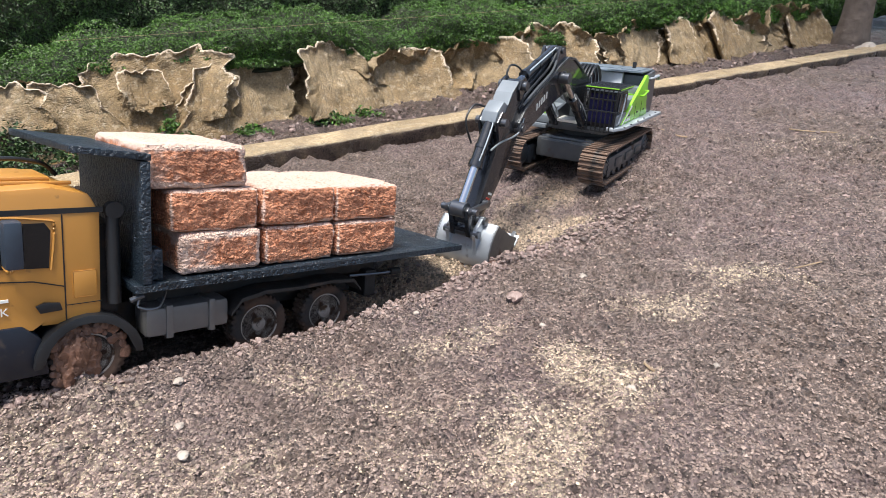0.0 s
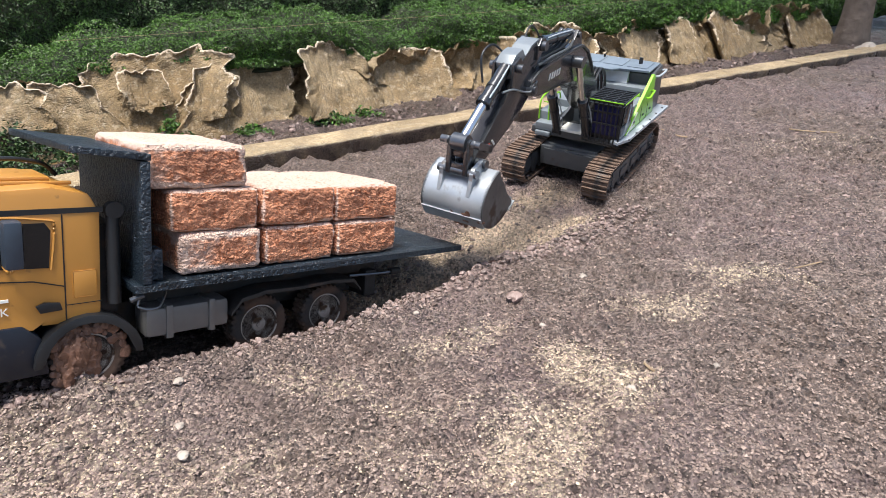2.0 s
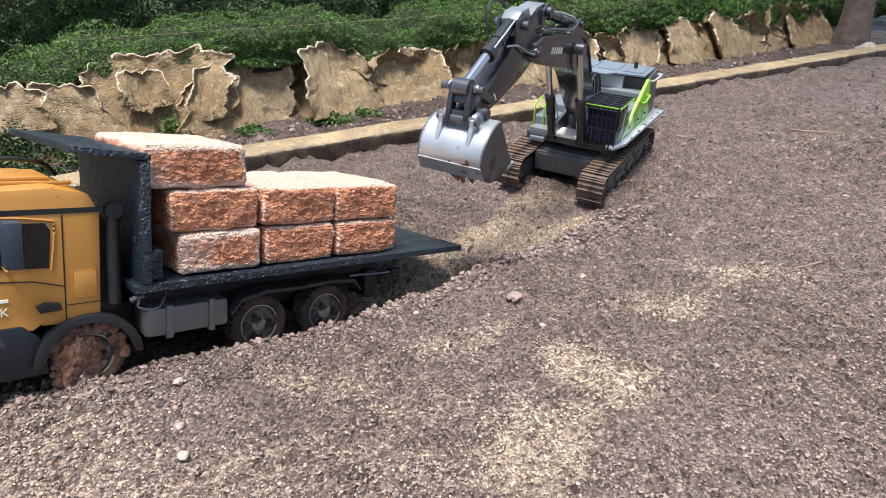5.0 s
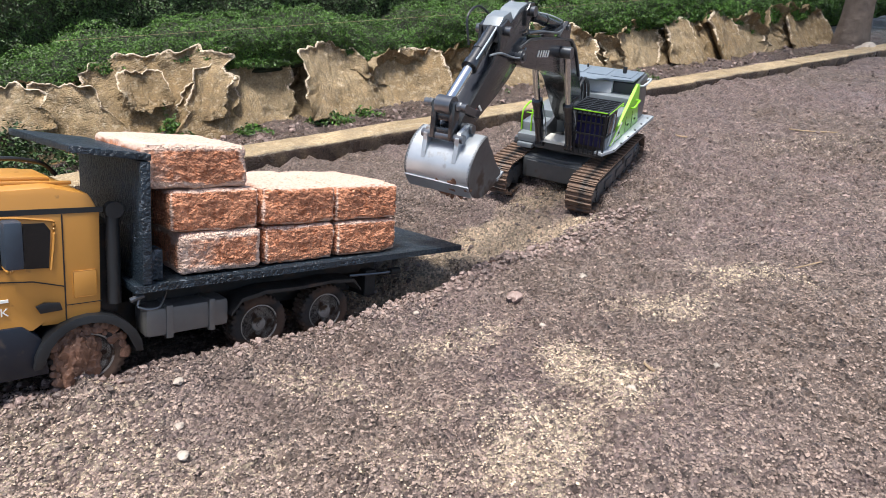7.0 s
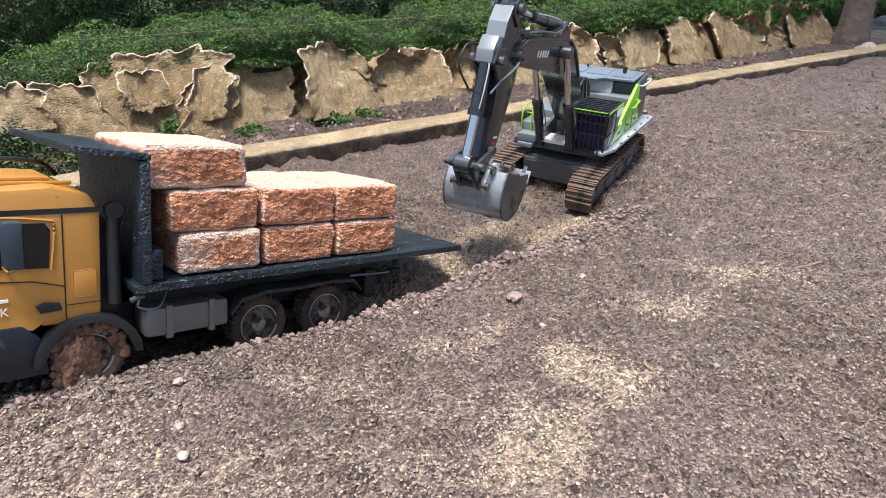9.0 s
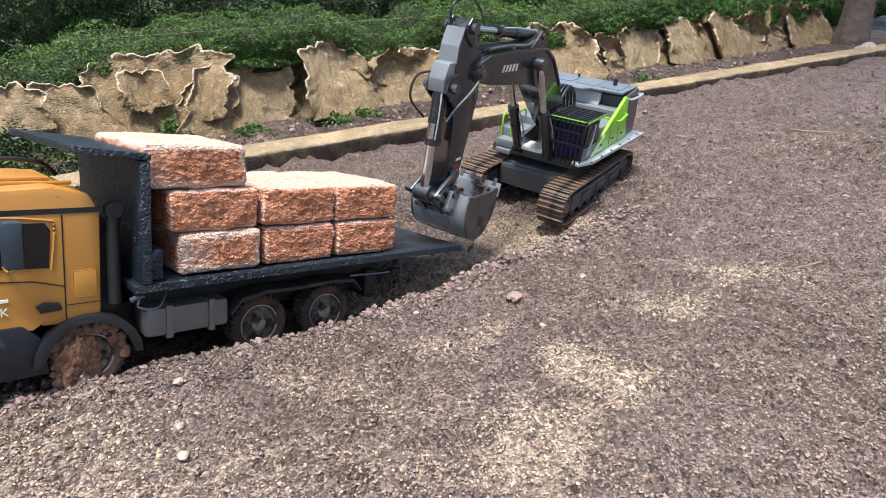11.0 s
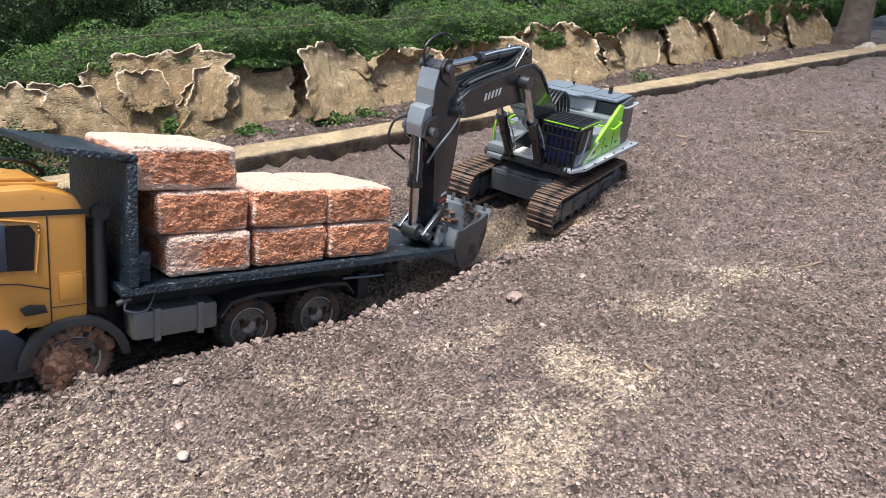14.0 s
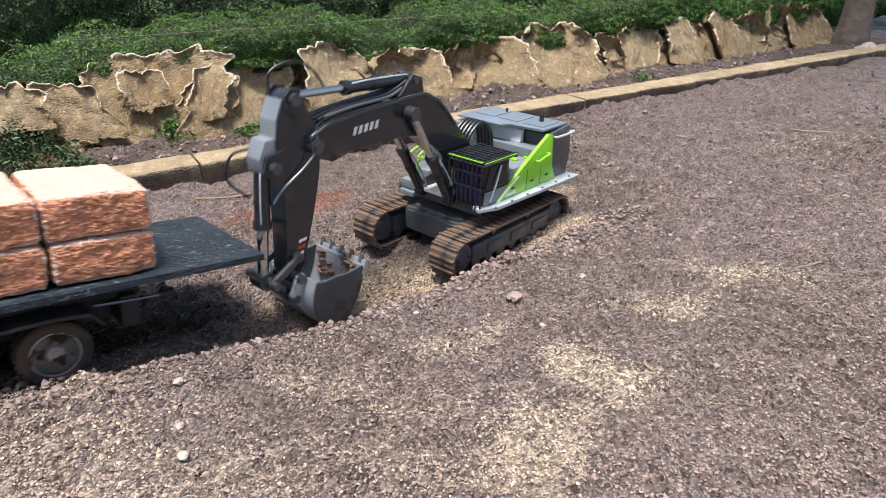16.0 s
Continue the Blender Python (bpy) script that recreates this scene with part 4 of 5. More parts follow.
    for x in (0.03, 0.05):
        part("rail_rung", tube(fresh(), [(x, -0.088, 0.118), (x, -0.066, 0.118)], 0.0014, 6), green_paint, step)
    bm = prism(fresh(), [(0.020, 0.076), (0.100, 0.076), (0.094, 0.100), (0.050, 0.110), (0.020, 0.120)], -0.034, -0.028, 0.001)
    prism(bm, [(0.020, 0.076), (0.100, 0.076), (0.094, 0.100), (0.050, 0.110), (0.020, 0.140)], 0.026, 0.031, 0.001)
    part("boom_bracket", bm, steel_dark, ex)
    part("ram_plate", bx(fresh(), 0.055, 0.101, -0.027, 0.025, 0.078, 0.084, 0.001), white_print, ex, "white plate between the boom rams")
    for k in range(5):
        y = -0.020 + 0.008 * k
        part("hose", tube(fresh(), [(-0.050, y, 0.120), (-0.040, y, 0.168), (-0.010, y, 0.190), (0.022, y, 0.172), (0.030, y * 0.7, 0.140)], 0.0032), black_plastic, ex)
    # boom: a bent box girder
    up = [(-0.018, 0.014), (0.012, 0.038), (0.06, 0.064), (0.09, 0.082), (0.118, 0.097), (0.155, 0.102), (0.19, 0.091), (0.227, 0.077), (0.284, 0.056), (0.336, 0.034), (0.362, 0.012)]
    lo = [(-0.012, -0.016), (0.02, -0.012), (0.06, 0.002), (0.10, 0.018), (0.125, 0.029), (0.15, 0.034), (0.18, 0.029), (0.21, 0.022), (0.249, 0.011), (0.298, -0.003), (0.342, -0.012), (0.360, -0.006)]
    boom = part("boom", prism(fresh(), rounded(up, 3) + rounded(lo, 3)[::-1], -0.022, 0.022, 0.002), arm_paint, ex, "charcoal bent box boom", True)
    for y in (-0.0235, 0.0235):
        ridge = fresh()
        prism(ridge, [(p[0], p[1] + 0.0006) for p in up[2:]] + [(p[0], p[1] - 0.0035) for p in up[2:]][::-1], y - 0.0015, y + 0.0015, 0.0005)
        part("top_flange", ridge, steel_dark, boom)
    for nm, (x, z), w, r in (("pin", BOOM_CYL, 0.042, 0.0085), ("pin", (BOOM_LEN, 0), 0.030, 0.009), ("pin", BOOM_TOP, 0.022, 0.0075), ("pin", (0.163, 0.072), 0.0245, 0.0075)):
        pb = cyl(fresh(), (x, -w, z), (x, w, z), r * 0.72, 16)
        cyl(pb, (x, -w * 0.82, z), (x, w * 0.82, z), r, 16)
        part(nm, pb, pin_steel, boom, smooth=True)
    for y in (-0.016, 0.016):
        part("clevis", prism(fresh(), [(0.150, 0.098), (0.162, 0.122), (0.184, 0.124), (0.206, 0.086)], y - 0.003, y + 0.003, 0.001), arm_paint, boom)
    for y in (-0.012, -0.004, 0.004, 0.012):
        part("hose", tube(fresh(), [(0.190, y, 0.112), (0.222, y, 0.088), (0.260, y, 0.073), (0.315, y, 0.052), (0.350, y * 1.3, 0.034)], 0.0024), black_plastic, boom)
    part("hose", tube(fresh(), [(0.205, 0.020, 0.100), (0.235, 0.024, 0.083), (0.300, 0.024, 0.060), (0.345, 0.022, 0.040)], 0.0022), steel_dark, boom)
    for k, w in enumerate((0.0055, 0.0055, 0.0055, 0.0055, 0.0055)):
        x = 0.242 + 0.0100 * k
        z = 0.043 - 0.0036 * k
        part("maker_mark", prism(fresh(), [(x, z - 0.006), (x + w, z - 0.008), (x + w, z + 0.004), (x, z + 0.006)], 0.0222, 0.0228), white_print, boom)
    P["boom"] = boom
    # stick
    poly = [(-0.062, 0.040), (-0.064, 0.055), (-0.052, 0.063), (-0.022, 0.066), (0.006, 0.060), (0.045, 0.045), (0.084, 0.027), (0.150, 0.006), (0.180, -0.002), (0.195, -0.008), (0.198, -0.018), (0.188, -0.027), (0.165, -0.028), (0.143, -0.028), (0.08, -0.0255), (0.035, -0.021), (0.010, -0.017), (-0.015, -0.008), (-0.036, 0.010)]
    stick = part("stick", prism(fresh(), poly, -0.016, 0.016, 0.003), arm_paint, ex, "charcoal stick arm", True)
    # lighter grey strip: skylight on the stick's head put into its colour
    part("front_plate", prism(fresh(), [(-0.050, 0.0650), (-0.022, 0.0680), (0.002, 0.0630), (0.002, 0.0605), (-0.022, 0.0655), (-0.050, 0.0625)], -0.016, 0.016, 0.0006), steel_mid, stick)
    for y in (-0.020, 0.020):
        part("cheek", prism(fresh(), [(0.010, 0.048), (0.024, 0.073), (0.047, 0.072), (0.064, 0.034)], y * 0.85 - 0.0025, y * 0.85 + 0.0025, 0.001), arm_paint, stick)
        part("ear", prism(fresh(), [(-0.069, 0.042), (-0.067, 0.058), (-0.054, 0.064), (-0.038, 0.058), (-0.030, 0.036)], y * 0.85 - 0.003, y * 0.85 + 0.003, 0.001), arm_paint, stick)
    part("hood", prism(fresh(), [(-0.002, 0.058), (0.005, 0.076), (0.030, 0.079), (0.047, 0.072), (0.046, 0.044)], -0.0143, 0.0143, 0.002), steel_mid, stick, "grey cover over the bucket ram's foot", True)
    for (x, z), w, r in ((STICK_TOP, 0.027, 0.008), ((STICK_CYL[0], STICK_CYL[1] - 0.004), 0.029, 0.007), (ROCK, 0.026, 0.0065), (STICK_TIP, 0.030, 0.0075), ((0, 0), 0.027, 0.011)):
        part("pin", cyl(fresh(), (x, -w, z), (x, w, z), r, 16), pin_steel, stick, smooth=True)
    part("hose", tube(fresh(), [(-0.020, 0.022, 0.004), (0.004, 0.025, 0.001), (0.030, 0.024, 0.014), (0.060, 0.020, 0.036), (0.084, 0.014, 0.044)], 0.0017), steel_mid, stick)
    part("hose_loop", tube(fresh(), [(-0.050, -0.012, 0.062), (-0.078, -0.012, 0.070), (-0.100, -0.010, 0.040), (-0.096, -0.008, 0.006), (-0.075, -0.006, -0.022)], 0.0018), black_plastic, stick)
    part("hose_loop", tube(fresh(), [(0.020, -0.014, 0.074), (0.034, -0.024, 0.094), (0.066, -0.026, 0.092), (0.086, -0.018, 0.058)], 0.0018), black_plastic, stick)
    for k in range(3):
        x = 0.146 + 0.010 * k
        for sy in (0.0164,):
            part("warning_stripe", prism(fresh(), [(x - 0.018, -0.022), (x - 0.014, -0.022), (x - 0.009, -0.010), (x - 0.013, -0.010)], sy - 0.0006, sy + 0.0003), red_print if k % 2 else white_print, stick)
    P["stick"] = stick
    # bucket: a bent shell with side plates
    prof = [(-0.002, -0.008), (0.018, -0.008), (0.038, -0.014), (0.057, -0.028), (0.066, -0.048), (0.061, -0.070), (0.043, -0.088), (0.014, -0.096), (-0.026, -0.094)]
    prof = rounded(prof)
    bm = fresh()
    W = 0.053
    th = 0.0035
    inn = []
    for k, p in enumerate(prof):
        a, b = prof[max(k - 1, 0)], prof[min(k + 1, len(prof) - 1)]
        d = Vector((b[0] - a[0], b[1] - a[1])).normalized()
        inn.append((p[0] + d[1] * th, p[1] - d[0] * th))
    prism(bm, prof + inn[::-1], -W, W)
    bucket = part("bucket", bm, bucket_steel, ex, "silver-grey digging bucket smeared with mud", True)
    for y in (-W, W):
        part("side_plate", prism(fresh(), prof[:-1] + [(-0.027, -0.090), (-0.014, -0.062), (-0.010, -0.040), (-0.003, -0.022)], y - 0.002, y + 0.002, 0.0006), bucket_dark, bucket)
    part("cutting_lip", prism(fresh(), [(-0.012, -0.0925), (-0.012, -0.0985), (-0.034, -0.0965), (-0.034, -0.0935)], -W - 0.003, W + 0.003, 0.0008), bucket_steel, bucket)
    part("wear_strip", prism(fresh(), [(0.0645, -0.050), (0.0685, -0.050), (0.0635, -0.073), (0.0600, -0.071)], -W - 0.001, W + 0.001, 0.0005), bucket_steel, bucket)
    for y in (-0.026, 0.026):
        part("ear", prism(fresh(), [(-0.008, -0.004), (-0.004, 0.007), (0.006, 0.008), (0.026, 0.010), (0.035, 0.006), (0.038, -0.004), (0.054, -0.024), (0.048, -0.026), (0.030, -0.014), (0.0, -0.012)], y - 0.0035, y + 0.0035, 0.001), bucket_steel, bucket)
    for (x, z), r in (((0, 0), 0.007), (BUCKET_PIN, 0.0065)):
        part("pin", cyl(fresh(), (x, -0.034, z), (x, 0.034, z), r, 16), pin_steel, bucket, smooth=True)
    rs = random.Random(9)
    for k in range(30):
        mb = fresh()
        bmesh.ops.create_icosphere(mb, subdivisions=2, radius=1)
        sc = Vector((0.0018 + 0.003 * rs.random(), 0.0025 + 0.007 * rs.random(), 0.003 + 0.006 * rs.random()))
        for v in mb.verts:
            n = 1 + 0.5 * noise.noise(v.co * 2.2 + Vector((k * 7, 0, 0)))
            v.co = Vector((v.co.x * sc.x * n, v.co.y * sc.y * n, v.co.z * sc.z * n))
        ob = part("mud_lump", mb, mud_mat, bucket, smooth=True)
        u = rs.random()
        ob.location = (0.0655 - 0.018 * u * u, 0.05 * rs.random(), -0.045 - 0.045 * u) if k < 18 else (-0.022 + 0.035 * rs.random(), -0.04 + 0.08 * rs.random(), -0.089)
    for k in range(5):
        y = -0.044 + 0.022 * k
        part("tooth", prism(fresh(), [(-0.028, -0.0925), (-0.028, -0.0985), (-0.041, -0.0960), (-0.041, -0.0945)], y - 0.0035, y + 0.0035, 0.0006), bucket_dark, bucket)
    P["bucket"] = bucket
    # rams: barrel and rod are moved apart along one line
    def ram(name, rb, rr, lb, lr, y=0.0):
        bb = cyl(fresh(), (0, 0, 0), (lb, 0, 0), rb, 20)
        cyl(bb, (lb - 0.010, 0, 0), (lb, 0, 0), rb * 1.18, 20)
        cyl(bb, (lb * 0.55, 0, 0), (lb * 0.55 + 0.006, 0, 0), rb * 1.12, 20)
        cyl(bb, (0, -rb * 0.9, 0), (0, rb * 0.9, 0), rb * 1.05, 16)
        barrel = part(name + "_barrel", bb, arm_paint, ex, "dark grey ram barrel", True)
        part("oil_pipe", tube(fresh(), [(0.006, rb * 0.7, rb * 0.6), (0.016, rb * 1.1, rb * 1.0), (lb * 0.6, rb * 1.1, rb * 1.0), (lb - 0.010, rb * 0.8, rb * 0.7)], 0.0013, 6), steel_light, barrel)
        cb = cyl(fresh(), (-lr, 0, 0), (0, 0, 0), rr, 16)
        rod = part(name + "_rod", cb, chrome, ex, "chromed ram rod", True)
        part("rod_eye", cyl(fresh(), (0, -rr * 1.6, 0), (0, rr * 1.6, 0), rr * 1.7, 16), pin_steel, rod, smooth=True)
        return barrel, rod
    P["boom_ram"] = [ram("boom_ram", 0.0092, 0.0062, 0.100, 0.120) for _ in (0, 1)]
    P["stick_ram"] = [ram("stick_ram", 0.0088, 0.0055, 0.130, 0.130)]
    P["bucket_ram"] = [ram("bucket_ram", 0.0105, 0.0078, 0.088, 0.115)]
    # rocker arms and the open link to the bucket
    rk = fresh()
    for y in (-0.023, 0.023):
        prism(rk, [(-0.006, -0.005), (ROCKER + 0.005, -0.006), (ROCKER + 0.007, 0.0), (ROCKER + 0.005, 0.006), (-0.006, 0.005)], y - 0.003, y + 0.003, 0.0012)
    cyl(rk, (ROCKER, -0.034, 0), (ROCKER, 0.034, 0), 0.0058, 14)
    P["rocker"] = part("rocker", rk, pin_steel, ex, "steel rocker arms of the bucket linkage", True)
    lk = fresh()
    for y in (-0.015, 0.015):
        prism(lk, [(-0.004, -0.0075), (LINK + 0.004, -0.0075), (LINK + 0.006, 0), (LINK + 0.004, 0.0075), (-0.004, 0.0075), (-0.007, 0)], y - 0.004, y + 0.004, 0.0012)
    bx(lk, 0.012, 0.022, -0.014, 0.014, -0.004, 0.004, 0.001)
    bx(lk, 0.032, LINK + 0.002, -0.017, 0.017, -0.005, 0.005, 0.001)
    P["link"] = part("link", lk, arm_paint, ex, "open cast link of the bucket linkage", True)
    return P


# ---- truck: x forward, y to its left, z up from the wheels' foot ----
WHEELS = ((-0.0493, 1), (-0.0493, -1), (0.0517, 1), (0.0517, -1), (0.2525, 1), (0.2525, -1))
WR = 0.039


def build_wheel(parent, x, side, front):
    hub = part("wheel", lathe(fresh(), [(-0.012, 0.006), (-0.012, 0.024), (0.010, 0.0262), (0.0115, 0.0258), (0.0115, 0.0235), (0.006, 0.022), (0.004, 0.013), (0.008, 0.010), (0.011, 0.0085), (0.011, 0.0015)] if side > 0 else [(0.012, 0.006), (0.012, 0.024), (-0.010, 0.0262), (-0.0115, 0.0258), (-0.0115, 0.0235), (-0.006, 0.022), (-0.004, 0.013), (-0.008, 0.010), (-0.011, 0.0085), (-0.011, 0.0015)]), chassis_black, parent, "steel disc wheel with muddy tyre", True)
    part("rim_ring", lathe(fresh(), [(0.0100 * side, 0.0262), (0.0125 * side, 0.0266), (0.0128 * side, 0.0248), (0.0100 * side, 0.0232), (0.0085 * side, 0.0232)]), rim_metal, hub, "worn steel rim ring", True)
    part("hub_cap", lathe(fresh(), [(0.004 * side, 0.0115), (0.0085 * side, 0.0105), (0.0118 * side, 0.0085), (0.0118 * side, 0.004), (0.0135 * side, 0.0035), (0.0135 * side, 0.0005)]), rim_metal, hub, "steel hub cap", True)
    tyre = lathe(fresh(), [(-0.0125, 0.0245), (-0.0150, 0.030), (-0.0145, 0.0350), (-0.0120, WR), (-0.0015, WR), (-0.0010, WR - 0.0016), (0.0010, WR - 0.0016), (0.0015, WR), (0.0120, WR), (0.0145, 0.0350), (0.0150, 0.030), (0.0125, 0.0258), (0.0100, 0.0245)], 96)
    for k, v in enumerate(tyre.verts):
        r = math.hypot(v.co.x, v.co.z)
        if r > WR - 0.001 and ((k % 96) + (1 if v.co.y > 0 else 0)) % 3 == 0:
            v.co.x, v.co.z = v.co.x * (1 - 0.0026 / r), v.co.z * (1 - 0.0026 / r)
    part("tyre", tyre, rubber, hub, "black rubber tyre caked with brown mud", True)
    nuts = fresh()
    for k in range(8):
        a = 2 * math.pi * k / 8
        cyl(nuts, (0.0155 * math.cos(a), 0.003 * side, 0.0155 * math.sin(a)), (0.0155 * math.cos(a), 0.0075 * side, 0.0155 * math.sin(a)), 0.0018, 6)
    part("wheel_nuts", nuts, pin_steel, hub)
    for k in range(6):
        a = 2 * math.pi * (k + 0.5) / 6
        part("vent_hole", cyl(fresh(), (0.0185 * math.cos(a), 0.0046 * side, 0.0185 * math.sin(a)), (0.0185 * math.cos(a), 0.0062 * side, 0.0185 * math.sin(a)), 0.0026, 10), black_plastic, hub)
    if front:
        mb = fresh()
        bmesh.ops.create_icosphere(mb, subdivisions=5, radius=1)
        for v in mb.verts:
            c = v.co.copy()
            n = 1 + 0.30 * noise.noise(c * 1.6) + 0.22 * noise.noise(c * 4.0) + 0.13 * noise.noise(c * 9.0) + 0.07 * noise.noise(c * 20.0)
            v.co = Vector((c.x * 0.024 * n, c.y * 0.013 * n, c.z * 0.037 * n))
        ob = part("mud_cake", mb, mud_mat, hub, "clod of wet red mud stuck to the tyre", True)
        ob.location = (0.0135, 0.009 * side, 0.003)
        # smaller clods stuck round the tyre
        rr = random.Random(int(40 + side))
        for k in range(26):
            a = radians(-70 + 250 * k / 25 + 8 * rr.random())
            far = 0.028 + 0.011 * rr.random()
            lump = fresh()
            bmesh.ops.create_icosphere(lump, subdivisions=2, radius=0.003 + 0.0045 * rr.random())
            for v in lump.verts:
                v.co *= 1 + 0.5 * noise.noise(v.co * 160 + Vector((k, 0, 0)))
                v.co.y *= 0.6
            ob = part("mud_clod", lump, mud_mat, hub, smooth=True)
            ob.location = (far * math.cos(a), 0.0145 * side, far * math.sin(a))
    return hub


def build_truck():
    tr = thing("truck", "ochre-orange model truck with a blue-black flat deck, stuck in the mud", "truck")
    P = {"root": tr, "wheels": []}
    HD, WD, XF, XT, HH = 0.1176, 0.107, 0.2060, -0.2895, 0.2590
    for y in (-0.032, 0.032):
        part("chassis_rail", bx(fresh(), -0.12, 0.36, y - 0.008, y + 0.008, 0.050, 0.082, 0.002), chassis_black, tr)
    part("subframe", bx(fresh(), -0.150, 0.20, -0.060, 0.060, 0.082, 0.108, 0.003), chassis_black, tr)
    part("tail_beam", bx(fresh(), -0.142, -0.122, -0.075, 0.075, 0.048, 0.088, 0.003), chassis_black, tr)
    part("tow_bar", tube(fresh(), [(-0.095, 0.072, 0.083), (-0.150, 0.078, 0.082), (-0.172, 0.080, 0.083)], 0.0022), pin_steel, tr)
    part("ball_joint", cyl(fresh(), (-0.165, 0.079, 0.083), (-0.182, 0.080, 0.083), 0.0052, 12), chassis_black, tr, smooth=True)
    for x in (-0.0493, 0.0517, 0.2525):
        part("axle", cyl(fresh(), (x, -0.070, WR), (x, 0.070, WR), 0.0075, 12), chassis_black, tr)
        part("axle_housing", bx(fresh(), x - 0.016, x + 0.016, -0.018, 0.018, WR - 0.016, WR + 0.016, 0.006), chassis_black, tr, smooth=True)
    # deck, worn board edges
    bm = fresh()
    nx, ny = 90, 30
    for z0 in (HD - 0.008, HD):
        for i in range(nx + 1):
            for j in range(ny + 1):
                x, y = XT + (XF + 0.006 - XT) * i / nx, -WD + 2 * WD * j / ny
                e = 0.0016 if j in (0, ny) or i in (0, nx) else 0.0006
                n = noise.noise(Vector((x * 90, y * 90, z0 * 40)))
                bm.verts.new((x + (e * n if i in (0, nx) else 0), y + (e * n if j in (0, ny) else 0), z0 + 0.0007 * n))
    bm.verts.ensure_lookup_table()
    w = ny + 1
    T = (nx + 1) * w
    for i in range(nx):
        for j in range(ny):
            a = i * w + j
            bm.faces.new([bm.verts[k] for k in (a, a + 1, a + w + 1, a + w)])
            bm.faces.new([bm.verts[k] for k in (T + a, T + a + w, T + a + w + 1, T + a + 1)])
    for i in range(nx):
        for j in (0, ny):
            a = i * w + j
            bm.faces.new([bm.verts[k] for k in (a, a + w, T + a + w, T + a)])
    for j in range(ny):
        for i in (0, nx):
            a = i * w + j
            bm.faces.new([bm.verts[k] for k in (a, a + 1, T + a + 1, T + a)])
    part("deck", bm, board_blue, tr, "rough blue-black painted deck board", True)
    head = part("headboard", bx(fresh(), XF - 0.012, XF - 0.002, -WD, WD, HD + 0.0005, HH - 0.008, 0.0015), board_blue, tr, "blue-black headboard with a forward visor", True)
    visor = prism(fresh(), [(XF - 0.013, -WD), (XF - 0.013, WD), (XF + 0.062, WD * 0.96), (XF + 0.072, -WD * 0.96)], HH - 0.0075, HH, 0.0015, axis="z")
    for v in visor.verts:
        v.co.z += 0.10 * max(v.co.x - XF + 0.012, 0)
    part("visor", visor, board_blue, head, smooth=True)
    part("corner_block", bx(fresh(), XF - 0.028, XF - 0.0035, WD - 0.038, WD - 0.012, HD + 0.001, HD + 0.036, 0.002), board_blue, tr, smooth=True)
    part("corner_bolt", cyl(fresh(), (XF - 0.004, WD - 0.006, HD - 0.012), (XF + 0.010, WD - 0.006, HD - 0.016), 0.003, 10), pin_steel, tr)
    part("cable", tube(fresh(), [(XF - 0.004, WD - 0.008, HD - 0.008), (XF + 0.002, WD - 0.004, HD - 0.024), (XF - 0.02, WD - 0.006, HD - 0.028), (XF - 0.035, WD - 0.02, HD - 0.01)], 0.0016), pin_steel, tr)
    # tank with two straps
    tank = part("fuel_tank", bx(fresh(), 0.098, 0.196, 0.052, 0.090, 0.050, 0.084, 0.006), tank_grey, tr, "grey ribbed fuel tank", True)
    for x in (0.116, 0.166):
        part("strap", bx(fresh(), x, x + 0.008, 0.051, 0.0925, 0.047, 0.0865, 0.002), tank_grey, tank, smooth=True)
    tank2 = part("air_tank", bx(fresh(), 0.098, 0.196, -0.090, -0.052, 0.050, 0.084, 0.006), tank_grey, tr, "", True)
    # rear mudguard over the two axles
    arch = [(-0.098, 0.070), (-0.085, 0.086), (-0.05, 0.089), (0.0, 0.087), (0.052, 0.089), (0.085, 0.083), (0.098, 0.066)]
    for s in (1, -1):
        part("mudguard", prism(fresh(), arch + [(x, z - 0.004) for x, z in arch[::-1]], *sorted((0.062 * s, 0.098 * s)), 0.001), chassis_black, tr)
    # exhaust stack and dark intake behind the cab
    st = cyl(fresh(), (0.224, 0.078, 0.095), (0.224, 0.078, 0.196), 0.007, 16)
    part("intake_pipe", st, black_plastic, tr, "black upright intake pipe behind the cab", True)
    part("stack_cap", cyl(fresh(), (0.224, 0.077, 0.198), (0.224, 0.087, 0.198), 0.009, 16), black_plastic, tr, smooth=True)
    part("rear_cab_frame", bx(fresh(), 0.216, 0.236, -0.066, 0.066, 0.080, 0.180, 0.003), chassis_black, tr)
    # cab shell
    side = [(0.238, 0.088), (0.236, 0.196), (0.246, 0.216), (0.280, 0.224), (0.350, 0.220), (0.372, 0.204), (0.392, 0.150), (0.398, 0.086), (0.300, 0.086), (0.294, 0.080), (0.245, 0.080)]
    cab = part("cab", prism(fresh(), side, -0.083, 0.083, 0.007), orange_paint, tr, "ochre-orange truck cab with dust on the roof", True)
    part("roof_seam", prism(fresh(), [(0.2345, 0.1965), (0.2345, 0.2020), (0.376, 0.2020), (0.376, 0.1965)], 0.0832, 0.0838), black_plastic, cab)
    part("roof_hatch", bx(fresh(), 0.270, 0.335, -0.035, 0.035, 0.2225, 0.2275, 0.002), orange_paint, cab, smooth=True)
    part("roof_rib", bx(fresh(), 0.255, 0.350, 0.050, 0.056, 0.2215, 0.2255, 0.0015), orange_paint, cab, smooth=True)
    part("side_glass", prism(fresh(), [(0.286, 0.142), (0.283, 0.180), (0.288, 0.188), (0.346, 0.189), (0.368, 0.150), (0.350, 0.146)], 0.0828, 0.0842, 0.0004), glass_dark, cab, "dark side window")
